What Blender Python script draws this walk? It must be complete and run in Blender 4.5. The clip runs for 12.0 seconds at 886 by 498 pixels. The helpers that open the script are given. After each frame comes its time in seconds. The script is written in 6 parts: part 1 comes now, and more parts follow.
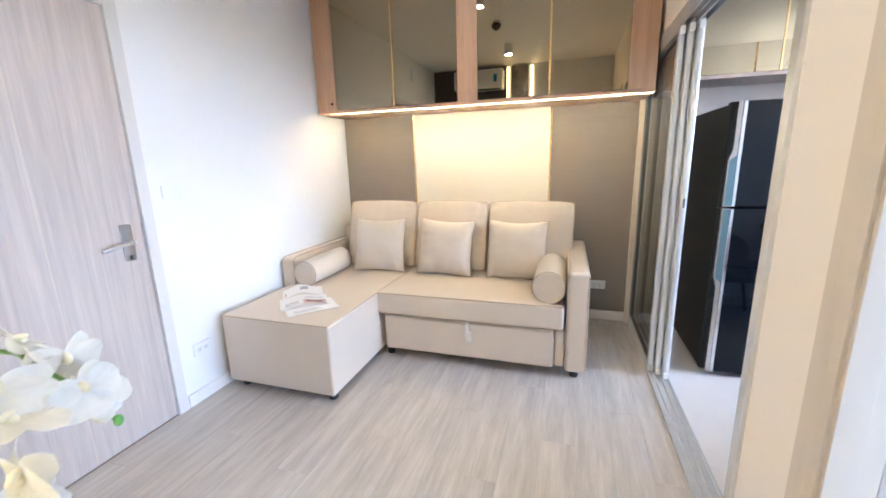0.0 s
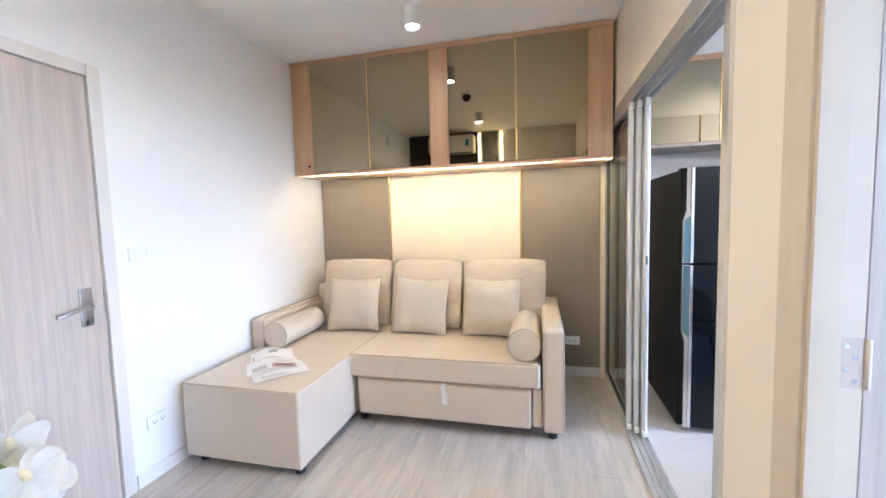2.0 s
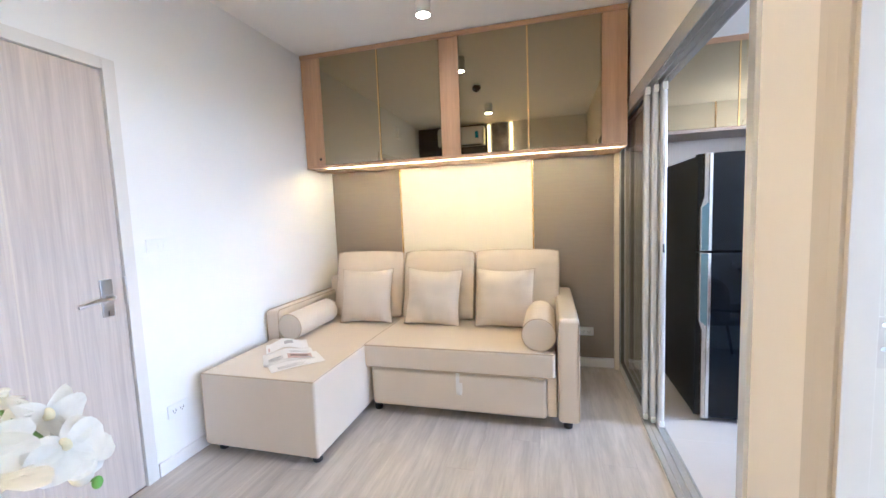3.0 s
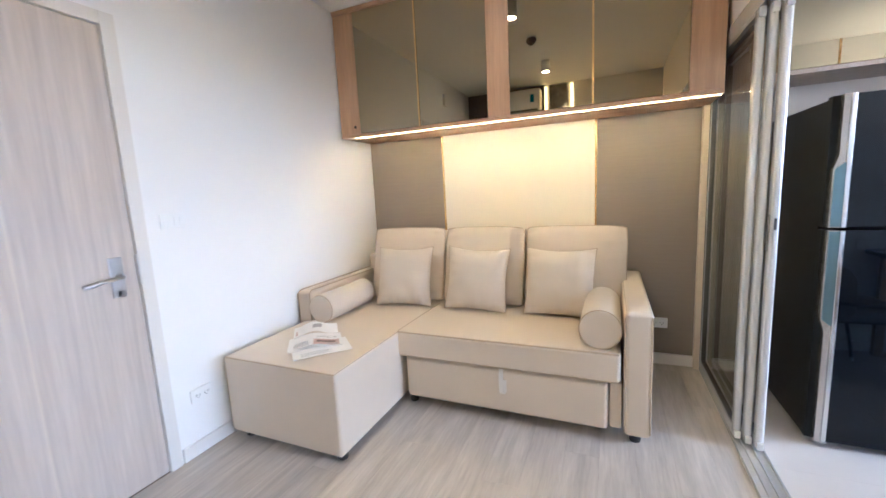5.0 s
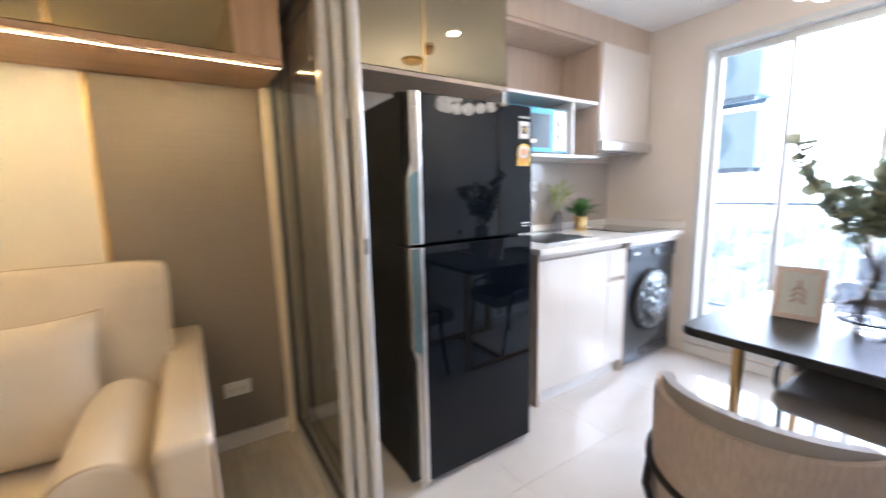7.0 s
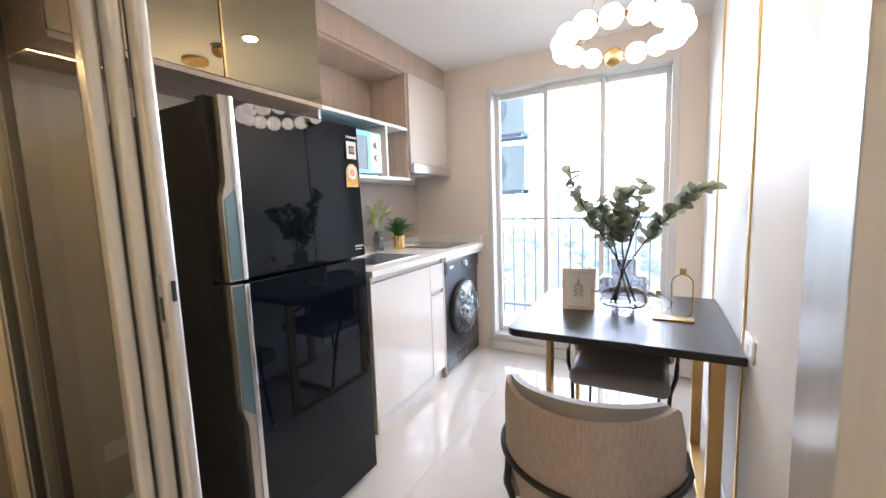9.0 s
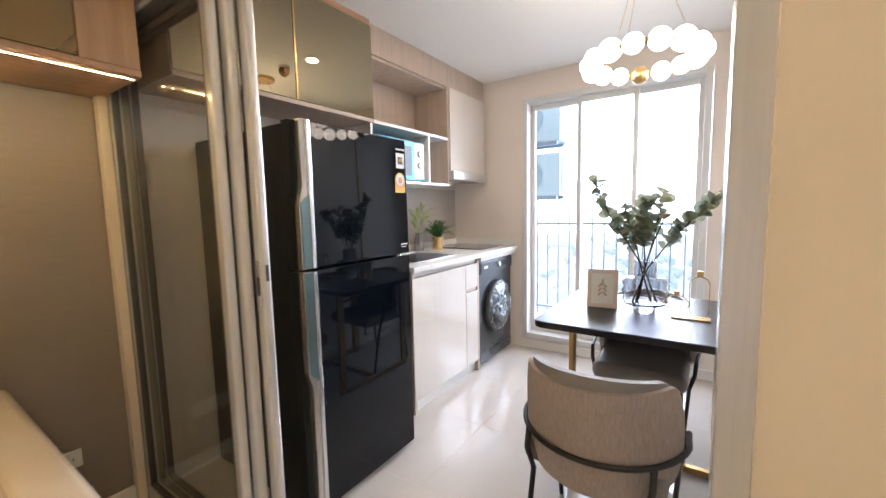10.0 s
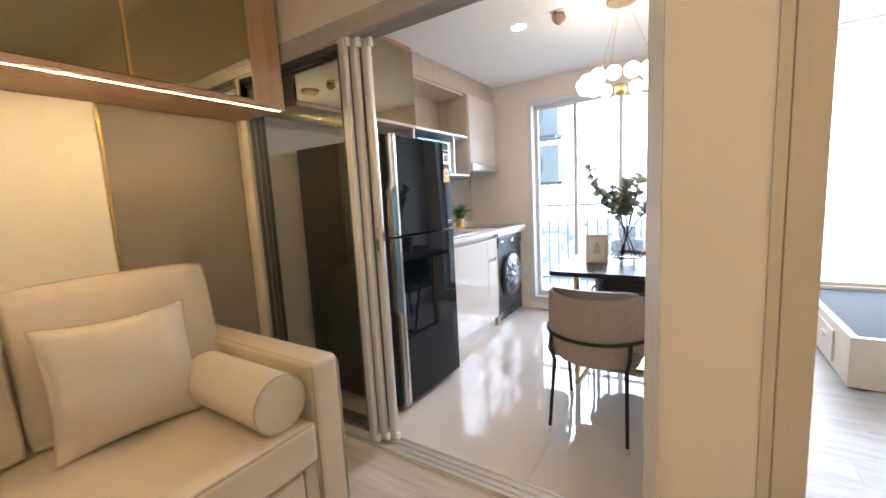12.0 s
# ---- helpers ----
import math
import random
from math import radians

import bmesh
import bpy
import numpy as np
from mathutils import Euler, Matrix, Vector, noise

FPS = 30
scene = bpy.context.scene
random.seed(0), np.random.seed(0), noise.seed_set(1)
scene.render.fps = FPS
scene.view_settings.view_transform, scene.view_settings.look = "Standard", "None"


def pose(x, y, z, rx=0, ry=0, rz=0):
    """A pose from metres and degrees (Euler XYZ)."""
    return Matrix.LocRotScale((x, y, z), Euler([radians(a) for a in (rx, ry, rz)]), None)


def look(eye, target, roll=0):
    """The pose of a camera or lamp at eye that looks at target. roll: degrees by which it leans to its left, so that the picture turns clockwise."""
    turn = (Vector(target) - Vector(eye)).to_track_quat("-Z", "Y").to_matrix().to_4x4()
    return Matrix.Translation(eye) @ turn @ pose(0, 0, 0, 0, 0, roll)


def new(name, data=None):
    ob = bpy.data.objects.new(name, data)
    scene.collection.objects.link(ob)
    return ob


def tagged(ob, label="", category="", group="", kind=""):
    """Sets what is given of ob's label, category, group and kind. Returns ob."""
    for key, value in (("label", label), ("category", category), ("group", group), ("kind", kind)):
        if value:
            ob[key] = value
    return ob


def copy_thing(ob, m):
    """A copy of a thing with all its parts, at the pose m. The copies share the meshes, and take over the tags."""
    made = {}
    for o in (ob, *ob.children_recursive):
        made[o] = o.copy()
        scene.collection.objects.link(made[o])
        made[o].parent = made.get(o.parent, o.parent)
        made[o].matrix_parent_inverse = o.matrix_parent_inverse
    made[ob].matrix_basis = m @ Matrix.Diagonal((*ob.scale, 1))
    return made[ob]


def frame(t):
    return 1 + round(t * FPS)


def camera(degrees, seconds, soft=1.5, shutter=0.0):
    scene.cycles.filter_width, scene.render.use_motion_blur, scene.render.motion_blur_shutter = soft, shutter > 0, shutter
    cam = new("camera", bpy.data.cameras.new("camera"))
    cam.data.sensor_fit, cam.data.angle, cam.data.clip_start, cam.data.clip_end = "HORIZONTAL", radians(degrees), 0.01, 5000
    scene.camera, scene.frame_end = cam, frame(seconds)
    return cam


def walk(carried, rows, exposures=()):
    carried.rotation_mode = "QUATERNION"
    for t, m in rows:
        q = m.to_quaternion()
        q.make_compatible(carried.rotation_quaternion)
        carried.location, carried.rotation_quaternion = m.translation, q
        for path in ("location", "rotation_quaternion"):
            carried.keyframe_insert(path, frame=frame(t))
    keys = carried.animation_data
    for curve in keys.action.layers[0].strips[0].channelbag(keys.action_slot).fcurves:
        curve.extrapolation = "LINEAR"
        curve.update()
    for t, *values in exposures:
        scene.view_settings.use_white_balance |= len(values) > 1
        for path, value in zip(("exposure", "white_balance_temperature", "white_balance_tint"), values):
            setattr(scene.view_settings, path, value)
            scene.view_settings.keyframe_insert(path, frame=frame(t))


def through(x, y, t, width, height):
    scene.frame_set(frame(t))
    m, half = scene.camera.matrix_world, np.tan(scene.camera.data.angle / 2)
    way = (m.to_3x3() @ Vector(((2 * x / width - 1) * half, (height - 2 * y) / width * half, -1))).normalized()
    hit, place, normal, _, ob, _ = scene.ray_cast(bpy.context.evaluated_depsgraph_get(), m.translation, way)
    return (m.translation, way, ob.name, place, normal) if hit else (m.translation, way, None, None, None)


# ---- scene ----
cam = camera(96.9, 12.0, soft=1.5, shutter=0.5)
PATH = [
    (0, (0.26, 0.307, 1.324), (-0.33, 2.169, 0.894), -1.5),
    (0.5, (0.272, 0.315, 1.36), (-0.23, 2.215, 0.989), -0.4),
    (1, (0.277, 0.311, 1.371), (-0.188, 2.242, 1.141), -0.4),
    (1.5, (0.281, 0.299, 1.364), (-0.199, 2.238, 1.263), -1.4),
    (2, (0.278, 0.29, 1.344), (-0.201, 2.225, 1.191), -1.6),
    (2.5, (0.261, 0.288, 1.33), (-0.237, 2.218, 1.167), -1.8),
    (4.5, (0.235, 0.398, 1.284), (-0.462, 2.253, 1.014), -3.3),
    (5, (0.226, 0.642, 1.279), (-0.561, 2.459, 0.996), -2.9),
    (5.5, (0.233, 0.867, 1.241), (-0.308, 2.77, 0.947), -2.5),
    (6, (0.225, 1.135, 1.261), (0.298, 3.115, 0.986), -5.1),
    (6.5, (0.313, 1.399, 1.235), (0.876, 3.302, 0.984), -4.0),
    (7, (0.409, 1.579, 1.244), (1.484, 3.24, 0.95), -1.3),
    (7.5, (0.435, 1.712, 1.264), (2.027, 2.895, 1.01), -3.0),
    (7.7, (0.427, 1.736, 1.252), (2.117, 2.772, 0.985), -3.2),
    (9.3, (0.34, 1.723, 1.264), (2.084, 2.675, 1.038), -2.0),
    (9.5, (0.309, 1.687, 1.268), (2.026, 2.689, 1.046), -1.9),
    (10, (0.179, 1.614, 1.261), (1.829, 2.727, 1.058), -1.2),
    (10.5, (0.007, 1.584, 1.252), (1.687, 2.655, 1.08), -2.0),
    (11, (-0.211, 1.58, 1.251), (1.518, 2.561, 1.035), -3.4),
    (11.5, (-0.393, 1.51, 1.241), (1.304, 2.542, 1.004), -3.3),
    (12, (-0.557, 1.46, 1.239), (1.101, 2.549, 0.985), -3.1),
]
EXPOSURES = [(0.0, 1.86, 4430, 11), (2.5, 1.84, 4480, 11), (4.5, 1.60, 4500, 11), (5.5, 1.50, 4650, 12), (6.0, 1.30, 4700, 13), (6.5, 1.26, 5100, 13), (7.5, 1.36, 5330, 12), (9.5, 1.10, 5640, 13), (11.0, 1.10, 5650, 13), (12.0, 1.06, 5520, 13)]
walk(cam, [(t, look(eye, target, roll)) for t, eye, target, roll in PATH], EXPOSURES)

# ---- world, sun, exposure ----
world = bpy.data.worlds.new("sky")
scene.world = world
world.use_nodes = True
wn = world.node_tree
sky = wn.nodes.new("ShaderNodeTexSky")
sky.sky_type = "NISHITA"
sky.sun_disc = False
sky.sun_elevation = radians(44)
sky.sun_rotation = radians(-80)
sky.air_density, sky.dust_density, sky.ozone_density = 1.0, 1.5, 1.0
wn.links.new(sky.outputs[0], wn.nodes["Background"].inputs[0])
wn.nodes["Background"].inputs[1].default_value = 0.15
sun = new("sun", bpy.data.lights.new("sun", "SUN"))
sun.data.energy, sun.data.angle, sun.data.color = 4.5, radians(0.6), (1.0, 0.95, 0.88)
sun.matrix_world = look((-9.0, 1.6, 8.7), (0.0, 0.0, 0.0))
WARM = (1.0, 0.645, 0.22)
NEUTRAL = (1.0, 0.71, 0.39)
LED_POWER, SPOT_POWER, DOWNLIGHT_POWER, GLOBE_POWER = 186.0, 350.0, 220.0, 6.4


def window_light(name, centre, toward, w, h, watts, colour=(0.86, 0.93, 1.0)):
    """The sky's light in a window's opening."""
    ob = new(name, bpy.data.lights.new(name, "AREA"))
    ob.data.shape, ob.data.size, ob.data.size_y, ob.data.energy, ob.data.color = "RECTANGLE", w, h, watts, colour
    ob.matrix_world = look(centre, toward)
    return ob


window_light("sky_light_bedroom", (4.36, 0.45, 1.35), (0.0, 0.5, 1.15), 1.3, 1.9, 27, (0.97, 0.96, 0.93))
window_light("sky_light_balcony", (4.9, 2.2, 2.2), (2.0, 2.2, 0.9), 2.4, 1.2, 30, (0.95, 0.97, 1.0))

# ---- materials ----
def material(name, colour, rough=0.5, metal=0.0, spec=0.5, grain=None, stain=0.0, stain_scale=1.5, bump=0.0, bump_scale=200.0, coat=0.0, per_object=0.0, wrinkle=0.0):
    """A principled material with colour varied at two scales. grain: (x, y, z scales, strength) of stretched noise."""
    m = bpy.data.materials.new(name)
    m.use_nodes = True
    nt, bs = m.node_tree, m.node_tree.nodes["Principled BSDF"]
    bs.inputs["Roughness"].default_value, bs.inputs["Metallic"].default_value = rough, metal
    bs.inputs["Specular IOR Level"].default_value = spec
    bs.inputs["Coat Weight"].default_value, bs.inputs["Coat Roughness"].default_value = coat, 0.06
    co = nt.nodes.new("ShaderNodeTexCoord")
    last = None

    def darker(factor_socket, low, high):
        nonlocal last
        ramp = nt.nodes.new("ShaderNodeMapRange")
        ramp.inputs[1].default_value, ramp.inputs[2].default_value = 0.25, 0.75
        ramp.inputs[3].default_value, ramp.inputs[4].default_value = low, high
        nt.links.new(factor_socket, ramp.inputs[0])
        mix = nt.nodes.new("ShaderNodeMix")
        mix.data_type, mix.blend_type = "RGBA", "MULTIPLY"
        mix.inputs[0].default_value = 1.0
        if last:
            nt.links.new(last, mix.inputs[6])
        else:
            mix.inputs[6].default_value = (*colour, 1)
        nt.links.new(ramp.outputs[0], mix.inputs[7])
        last = mix.outputs[2]

    if grain:
        mp = nt.nodes.new("ShaderNodeMapping")
        mp.inputs["Scale"].default_value = grain[:3]
        nt.links.new(co.outputs["Object"], mp.inputs[0])
        if per_object:
            info = nt.nodes.new("ShaderNodeObjectInfo")
            sc = nt.nodes.new("ShaderNodeMath")
            sc.operation, sc.inputs[1].default_value = "MULTIPLY", 37.0
            nt.links.new(info.outputs["Random"], sc.inputs[0])
            nt.links.new(sc.outputs[0], mp.inputs["Location"])
        for detail, k, s in ((6.0, 1.0, grain[3]), (3.0, 4.3, grain[3] * 0.5)):
            nz = nt.nodes.new("ShaderNodeTexNoise")
            nz.inputs["Scale"].default_value, nz.inputs["Detail"].default_value, nz.inputs["Roughness"].default_value = k, detail, 0.6
            nt.links.new(mp.outputs[0], nz.inputs["Vector"])
            darker(nz.outputs[0], 1.0 - s, 1.0 + s * 0.5)
    if stain:
        nz = nt.nodes.new("ShaderNodeTexNoise")
        nz.inputs["Scale"].default_value, nz.inputs["Detail"].default_value = stain_scale, 4.0
        nt.links.new(co.outputs["Object"], nz.inputs["Vector"])
        darker(nz.outputs[0], 1.0 - stain, 1.0)
        rr = nt.nodes.new("ShaderNodeMapRange")
        rr.inputs[3].default_value, rr.inputs[4].default_value = rough * 0.85, min(1.0, rough * 1.2)
        nt.links.new(nz.outputs[0], rr.inputs[0])
        nt.links.new(rr.outputs[0], bs.inputs["Roughness"])
    if per_object:
        info = nt.nodes.new("ShaderNodeObjectInfo")
        darker(info.outputs["Random"], 1.0 - per_object, 1.0)
    if last:
        nt.links.new(last, bs.inputs["Base Color"])
    else:
        bs.inputs["Base Color"].default_value = (*colour, 1)
    if bump:
        nz = nt.nodes.new("ShaderNodeTexNoise")
        nz.inputs["Scale"].default_value, nz.inputs["Detail"].default_value = bump_scale, 5.0
        if grain and bump_scale == 0:
            nz.inputs["Scale"].default_value = 4.0
            nt.links.new(mp.outputs[0], nz.inputs["Vector"])
        else:
            nt.links.new(co.outputs["Object"], nz.inputs["Vector"])
        bp = nt.nodes.new("ShaderNodeBump")
        bp.inputs["Strength"].default_value, bp.inputs["Distance"].default_value = bump, 0.002
        nt.links.new(nz.outputs[0], bp.inputs["Height"])
        nt.links.new(bp.outputs[0], bs.inputs["Normal"])
        if wrinkle:
            wz, wb = nt.nodes.new("ShaderNodeTexNoise"), nt.nodes.new("ShaderNodeBump")
            wz.inputs["Scale"].default_value, wz.inputs["Detail"].default_value, wz.inputs["Distortion"].default_value = 7.0, 1.5, 0.4
            wb.inputs["Strength"].default_value, wb.inputs["Distance"].default_value = wrinkle, 0.004
            nt.links.new(co.outputs["Object"], wz.inputs["Vector"])
            nt.links.new(wz.outputs[0], wb.inputs["Height"])
            nt.links.new(wb.outputs[0], bp.inputs["Normal"])
    return m


def glowing(name, colour, strength):
    m = bpy.data.materials.new(name)
    m.use_nodes = True
    bs = m.node_tree.nodes["Principled BSDF"]
    bs.inputs["Base Color"].default_value = (0.8, 0.8, 0.8, 1)
    bs.inputs["Emission Color"].default_value, bs.inputs["Emission Strength"].default_value = (*colour, 1), strength
    return m


def glass(name, colour, rough=0.0, ior=1.45):
    m = bpy.data.materials.new(name)
    m.use_nodes = True
    bs = m.node_tree.nodes["Principled BSDF"]
    bs.inputs["Base Color"].default_value, bs.inputs["Roughness"].default_value = (*colour, 1), rough
    bs.inputs["Transmission Weight"].default_value, bs.inputs["IOR"].default_value = 1.0, ior
    return m


def pane_glass(name, tint, gloss=0.05):
    """Thin flat glazing: clear or tinted see-through with a mirror-like gloss at grazing angles."""
    m = bpy.data.materials.new(name)
    m.use_nodes = True
    nt = m.node_tree
    tr, gl, mix, fr, pw, ma = (nt.nodes.new(k) for k in ("ShaderNodeBsdfTransparent", "ShaderNodeBsdfGlossy", "ShaderNodeMixShader", "ShaderNodeLayerWeight", "ShaderNodeMath", "ShaderNodeMath"))
    tr.inputs[0].default_value = (*tint, 1)
    gl.inputs["Roughness"].default_value = 0.02
    fr.inputs["Blend"].default_value = 0.5
    pw.operation, pw.inputs[1].default_value = "POWER", 5.0
    ma.operation, ma.inputs[1].default_value, ma.inputs[2].default_value = "MULTIPLY_ADD", 0.9, gloss
    nt.links.new(fr.outputs["Facing"], pw.inputs[0])
    nt.links.new(pw.outputs[0], ma.inputs[0])
    nt.links.new(ma.outputs[0], mix.inputs[0])
    nt.links.new(tr.outputs[0], mix.inputs[1])
    nt.links.new(gl.outputs[0], mix.inputs[2])
    nt.links.new(mix.outputs[0], nt.nodes["Material Output"].inputs[0])
    return m


def cloth_sheer(name, colour, open_share):
    m = bpy.data.materials.new(name)
    m.use_nodes = True
    nt = m.node_tree
    tl, df, tr, a, b = (nt.nodes.new(k) for k in ("ShaderNodeBsdfTranslucent", "ShaderNodeBsdfDiffuse", "ShaderNodeBsdfTransparent", "ShaderNodeMixShader", "ShaderNodeMixShader"))
    tl.inputs[0].default_value = df.inputs[0].default_value = (*colour, 1)
    a.inputs[0].default_value, b.inputs[0].default_value = 0.4, open_share
    nt.links.new(tl.outputs[0], a.inputs[1])
    nt.links.new(df.outputs[0], a.inputs[2])
    nt.links.new(a.outputs[0], b.inputs[1])
    nt.links.new(tr.outputs[0], b.inputs[2])
    nt.links.new(b.outputs[0], nt.nodes["Material Output"].inputs[0])
    return m


PAINT = material("white_wall_paint", (0.84, 0.83, 0.81), 0.6, stain=0.02, stain_scale=1.2, bump=0.06, bump_scale=320)
CEILING = material("ceiling_paint", (0.88, 0.87, 0.855), 0.7, stain=0.02, bump=0.05, bump_scale=300)
TRIM = material("cream_door_frame_paint", (0.66, 0.575, 0.455), 0.42, stain=0.03, bump=0.03)
# paler copy of the frame paint, with cool daylight put into the colour
TRIM_DAYLIT = material("daylit_door_frame_paint", (0.72, 0.69, 0.64), 0.42, stain=0.03, bump=0.03)
SKIRT = material("white_skirting", (0.80, 0.78, 0.75), 0.4, stain=0.04)
LAMINATE = material("greige_oak_laminate", (0.585, 0.535, 0.48), 0.36, grain=(17.0, 1.5, 17.0, 0.27), bump=0.06, bump_scale=0, per_object=0.05, stain=0.12, stain_scale=3.4)
# the partition's white paint, with warm lamp light put into its colour
WARM_LIT_PAINT = material("warm_lit_white_wall_paint", (0.88, 0.795, 0.675), 0.6, stain=0.02, stain_scale=1.2, bump=0.06, bump_scale=320)
KITCHEN_PAINT = material("warm_beige_wall_paint", (0.80, 0.725, 0.65), 0.6, stain=0.02, stain_scale=1.2, bump=0.06, bump_scale=320)
TILE = material("polished_cream_porcelain", (0.62, 0.575, 0.53), 0.03, spec=0.6, stain=0.05, stain_scale=5.0, per_object=0.03)
SUBFLOOR = material("brown_plank_joint", (0.26, 0.22, 0.19), 0.8, bump=0.1)
GROUT = material("cream_grout", (0.62, 0.57, 0.51), 0.8, bump=0.2)
DOORWOOD = material("pale_greige_door_laminate", (0.56, 0.49, 0.43), 0.45, grain=(30.0, 30.0, 1.1, 0.22), bump=0.05, bump_scale=0)
OAK = material("warm_oak_veneer", (0.56, 0.355, 0.21), 0.42, grain=(18.0, 18.0, 1.2, 0.22), bump=0.06, bump_scale=0)
OAK_X = material("warm_oak_veneer_lengthwise", (0.54, 0.34, 0.20), 0.42, grain=(1.2, 18.0, 18.0, 0.22), bump=0.06, bump_scale=0)
BRONZE_MIRROR = material("bronze_tinted_mirror", (0.385, 0.33, 0.215), 0.02, metal=1.0)
GOLD = material("brushed_gold_metal", (0.80, 0.56, 0.24), 0.24, metal=1.0, grain=(60.0, 60.0, 2.0, 0.12))
BRASS = material("satin_brass", (0.60, 0.40, 0.165), 0.34, metal=1.0, stain=0.1, stain_scale=6.0)
TAUPE = material("taupe_wall_panel", (0.265, 0.225, 0.195), 0.55, stain=0.05, grain=(3.0, 3.0, 60.0, 0.05), bump=0.05)
CREAM_PANEL = material("cream_upholstered_panel", (0.83, 0.78, 0.69), 0.5, stain=0.03, bump=0.05)
LEATHER = material("cream_faux_leather", (0.66, 0.57, 0.455), 0.31, stain=0.07, stain_scale=3.0, bump=0.22, bump_scale=420, wrinkle=0.25)
PIPING = material("cream_leather_piping", (0.47, 0.38, 0.27), 0.42, bump=0.1)
CUSHION = material("beige_satin_cushion", (0.66, 0.58, 0.475), 0.42, stain=0.06, stain_scale=4.0, bump=0.18, bump_scale=480, wrinkle=0.2)
BLACK_PLASTIC = material("black_plastic", (0.02, 0.02, 0.022), 0.4, bump=0.05)
WHITE_PLASTIC = material("white_plastic", (0.82, 0.82, 0.80), 0.3)
ALU = material("satin_aluminium_profile", (0.78, 0.78, 0.775), 0.26, metal=0.55, grain=(80.0, 80.0, 1.5, 0.08))
ALU_DARK = material("grey_rubber_gasket", (0.06, 0.06, 0.06), 0.6)
SASH = material("light_grey_powder_coat", (0.70, 0.70, 0.69), 0.4, stain=0.03)
HAZE_GLOW = bpy.data.materials.new("glowing_haze_sheet")
# hinge steel, its base colour tinted with the room's warm reflection
HINGE_METAL = material("warm_tinted_steel", (0.62, 0.53, 0.43), 0.36, metal=0.8, stain=0.08, stain_scale=40.0)
CHROME = material("polished_chrome", (0.83, 0.84, 0.86), 0.09, metal=1.0)
STEEL = material("brushed_stainless_steel", (0.62, 0.61, 0.60), 0.28, metal=1.0, grain=(2.0, 40.0, 40.0, 0.1))
FRIDGE_GLASS = material("black_glass_door", (0.003, 0.005, 0.009), 0.03, spec=0.3)
HANDLE_METAL = material("blue_grey_satin_metal", (0.22, 0.34, 0.40), 0.3, metal=0.85)
STRIP_METAL = material("satin_silver_trim", (0.66, 0.64, 0.61), 0.26, metal=0.9, grain=(60.0, 60.0, 1.0, 0.06))
FRIDGE_SIDE = material("charcoal_painted_steel", (0.012, 0.013, 0.015), 0.5, spec=0.2, bump=0.05, stain=0.1)
GLOSS_WOOD = material("gloss_greige_laminate", (0.72, 0.665, 0.61), 0.08, grain=(40.0, 40.0, 1.0, 0.045), coat=0.4)
MATT_WOOD = material("matt_greige_laminate", (0.52, 0.42, 0.34), 0.5, grain=(26.0, 26.0, 1.1, 0.16), bump=0.04, bump_scale=0)
QUARTZ = material("white_quartz_worktop", (0.84, 0.82, 0.79), 0.2, stain=0.05, stain_scale=30.0)
SPLASH = material("greige_backsplash", (0.50, 0.45, 0.40), 0.13, stain=0.05)
TABLE_BLACK = material("black_stained_ash", (0.026, 0.024, 0.023), 0.30, spec=0.42, grain=(2.0, 45.0, 45.0, 0.5), bump=0.45, bump_scale=0)
WOVEN = material("oatmeal_woven_fabric", (0.47, 0.395, 0.345), 0.9, grain=(160.0, 160.0, 30.0, 0.22), bump=0.5, bump_scale=600)
GREY_SEAT = material("grey_faux_leather", (0.27, 0.255, 0.248), 0.5, stain=0.08, bump=0.15, bump_scale=380)
BLACK_STEEL = material("black_powder_coated_steel", (0.015, 0.015, 0.016), 0.42, bump=0.05)


def leafy(name, colour, through=0.45):
    """A thin leaf or petal that lets part of the light through."""
    m = material(name, colour, 0.5, stain=0.25, stain_scale=40.0)
    nt = m.node_tree
    tl, mix = nt.nodes.new("ShaderNodeBsdfTranslucent"), nt.nodes.new("ShaderNodeMixShader")
    tl.inputs[0].default_value, mix.inputs[0].default_value = (*colour, 1), through
    nt.links.new(nt.nodes["Principled BSDF"].outputs[0], mix.inputs[1])
    nt.links.new(tl.outputs[0], mix.inputs[2])
    nt.links.new(mix.outputs[0], nt.nodes["Material Output"].inputs[0])
    return m


LEAF_G = leafy("eucalyptus_leaf", (0.30, 0.345, 0.27))
PETAL = leafy("white_orchid_petal", (0.86, 0.85, 0.80), 0.35)
LEAF_B = material("bright_fern_leaf", (0.075, 0.22, 0.045), 0.5, stain=0.3, stain_scale=60.0)
STEM = material("dark_brown_stem", (0.06, 0.045, 0.03), 0.7)
PAPER = material("magazine_paper", (0.82, 0.80, 0.77), 0.45, stain=0.03)
INK = material("dark_print", (0.08, 0.06, 0.07), 0.5)
PHOTO_TINT = material("pink_brown_print", (0.68, 0.48, 0.41), 0.5, stain=0.4, stain_scale=40.0)
YELLOW = material("yellow_energy_label", (0.85, 0.60, 0.10), 0.4)
ORANGE = material("orange_print", (0.75, 0.30, 0.05), 0.4)
BLUE_FILM = material("light_blue_protective_film", (0.03, 0.34, 0.55), 0.25)
WASHER_GREY = material("graphite_washer_panel", (0.13, 0.135, 0.145), 0.28, metal=0.85, stain=0.05)
WASHER_DOOR = material("black_glass_porthole", (0.02, 0.022, 0.026), 0.05, coat=0.6)
CRINKLED_FILM = material("crinkled_film_on_dark_glass", (0.06, 0.068, 0.08), 0.07, spec=0.9, coat=1.0)
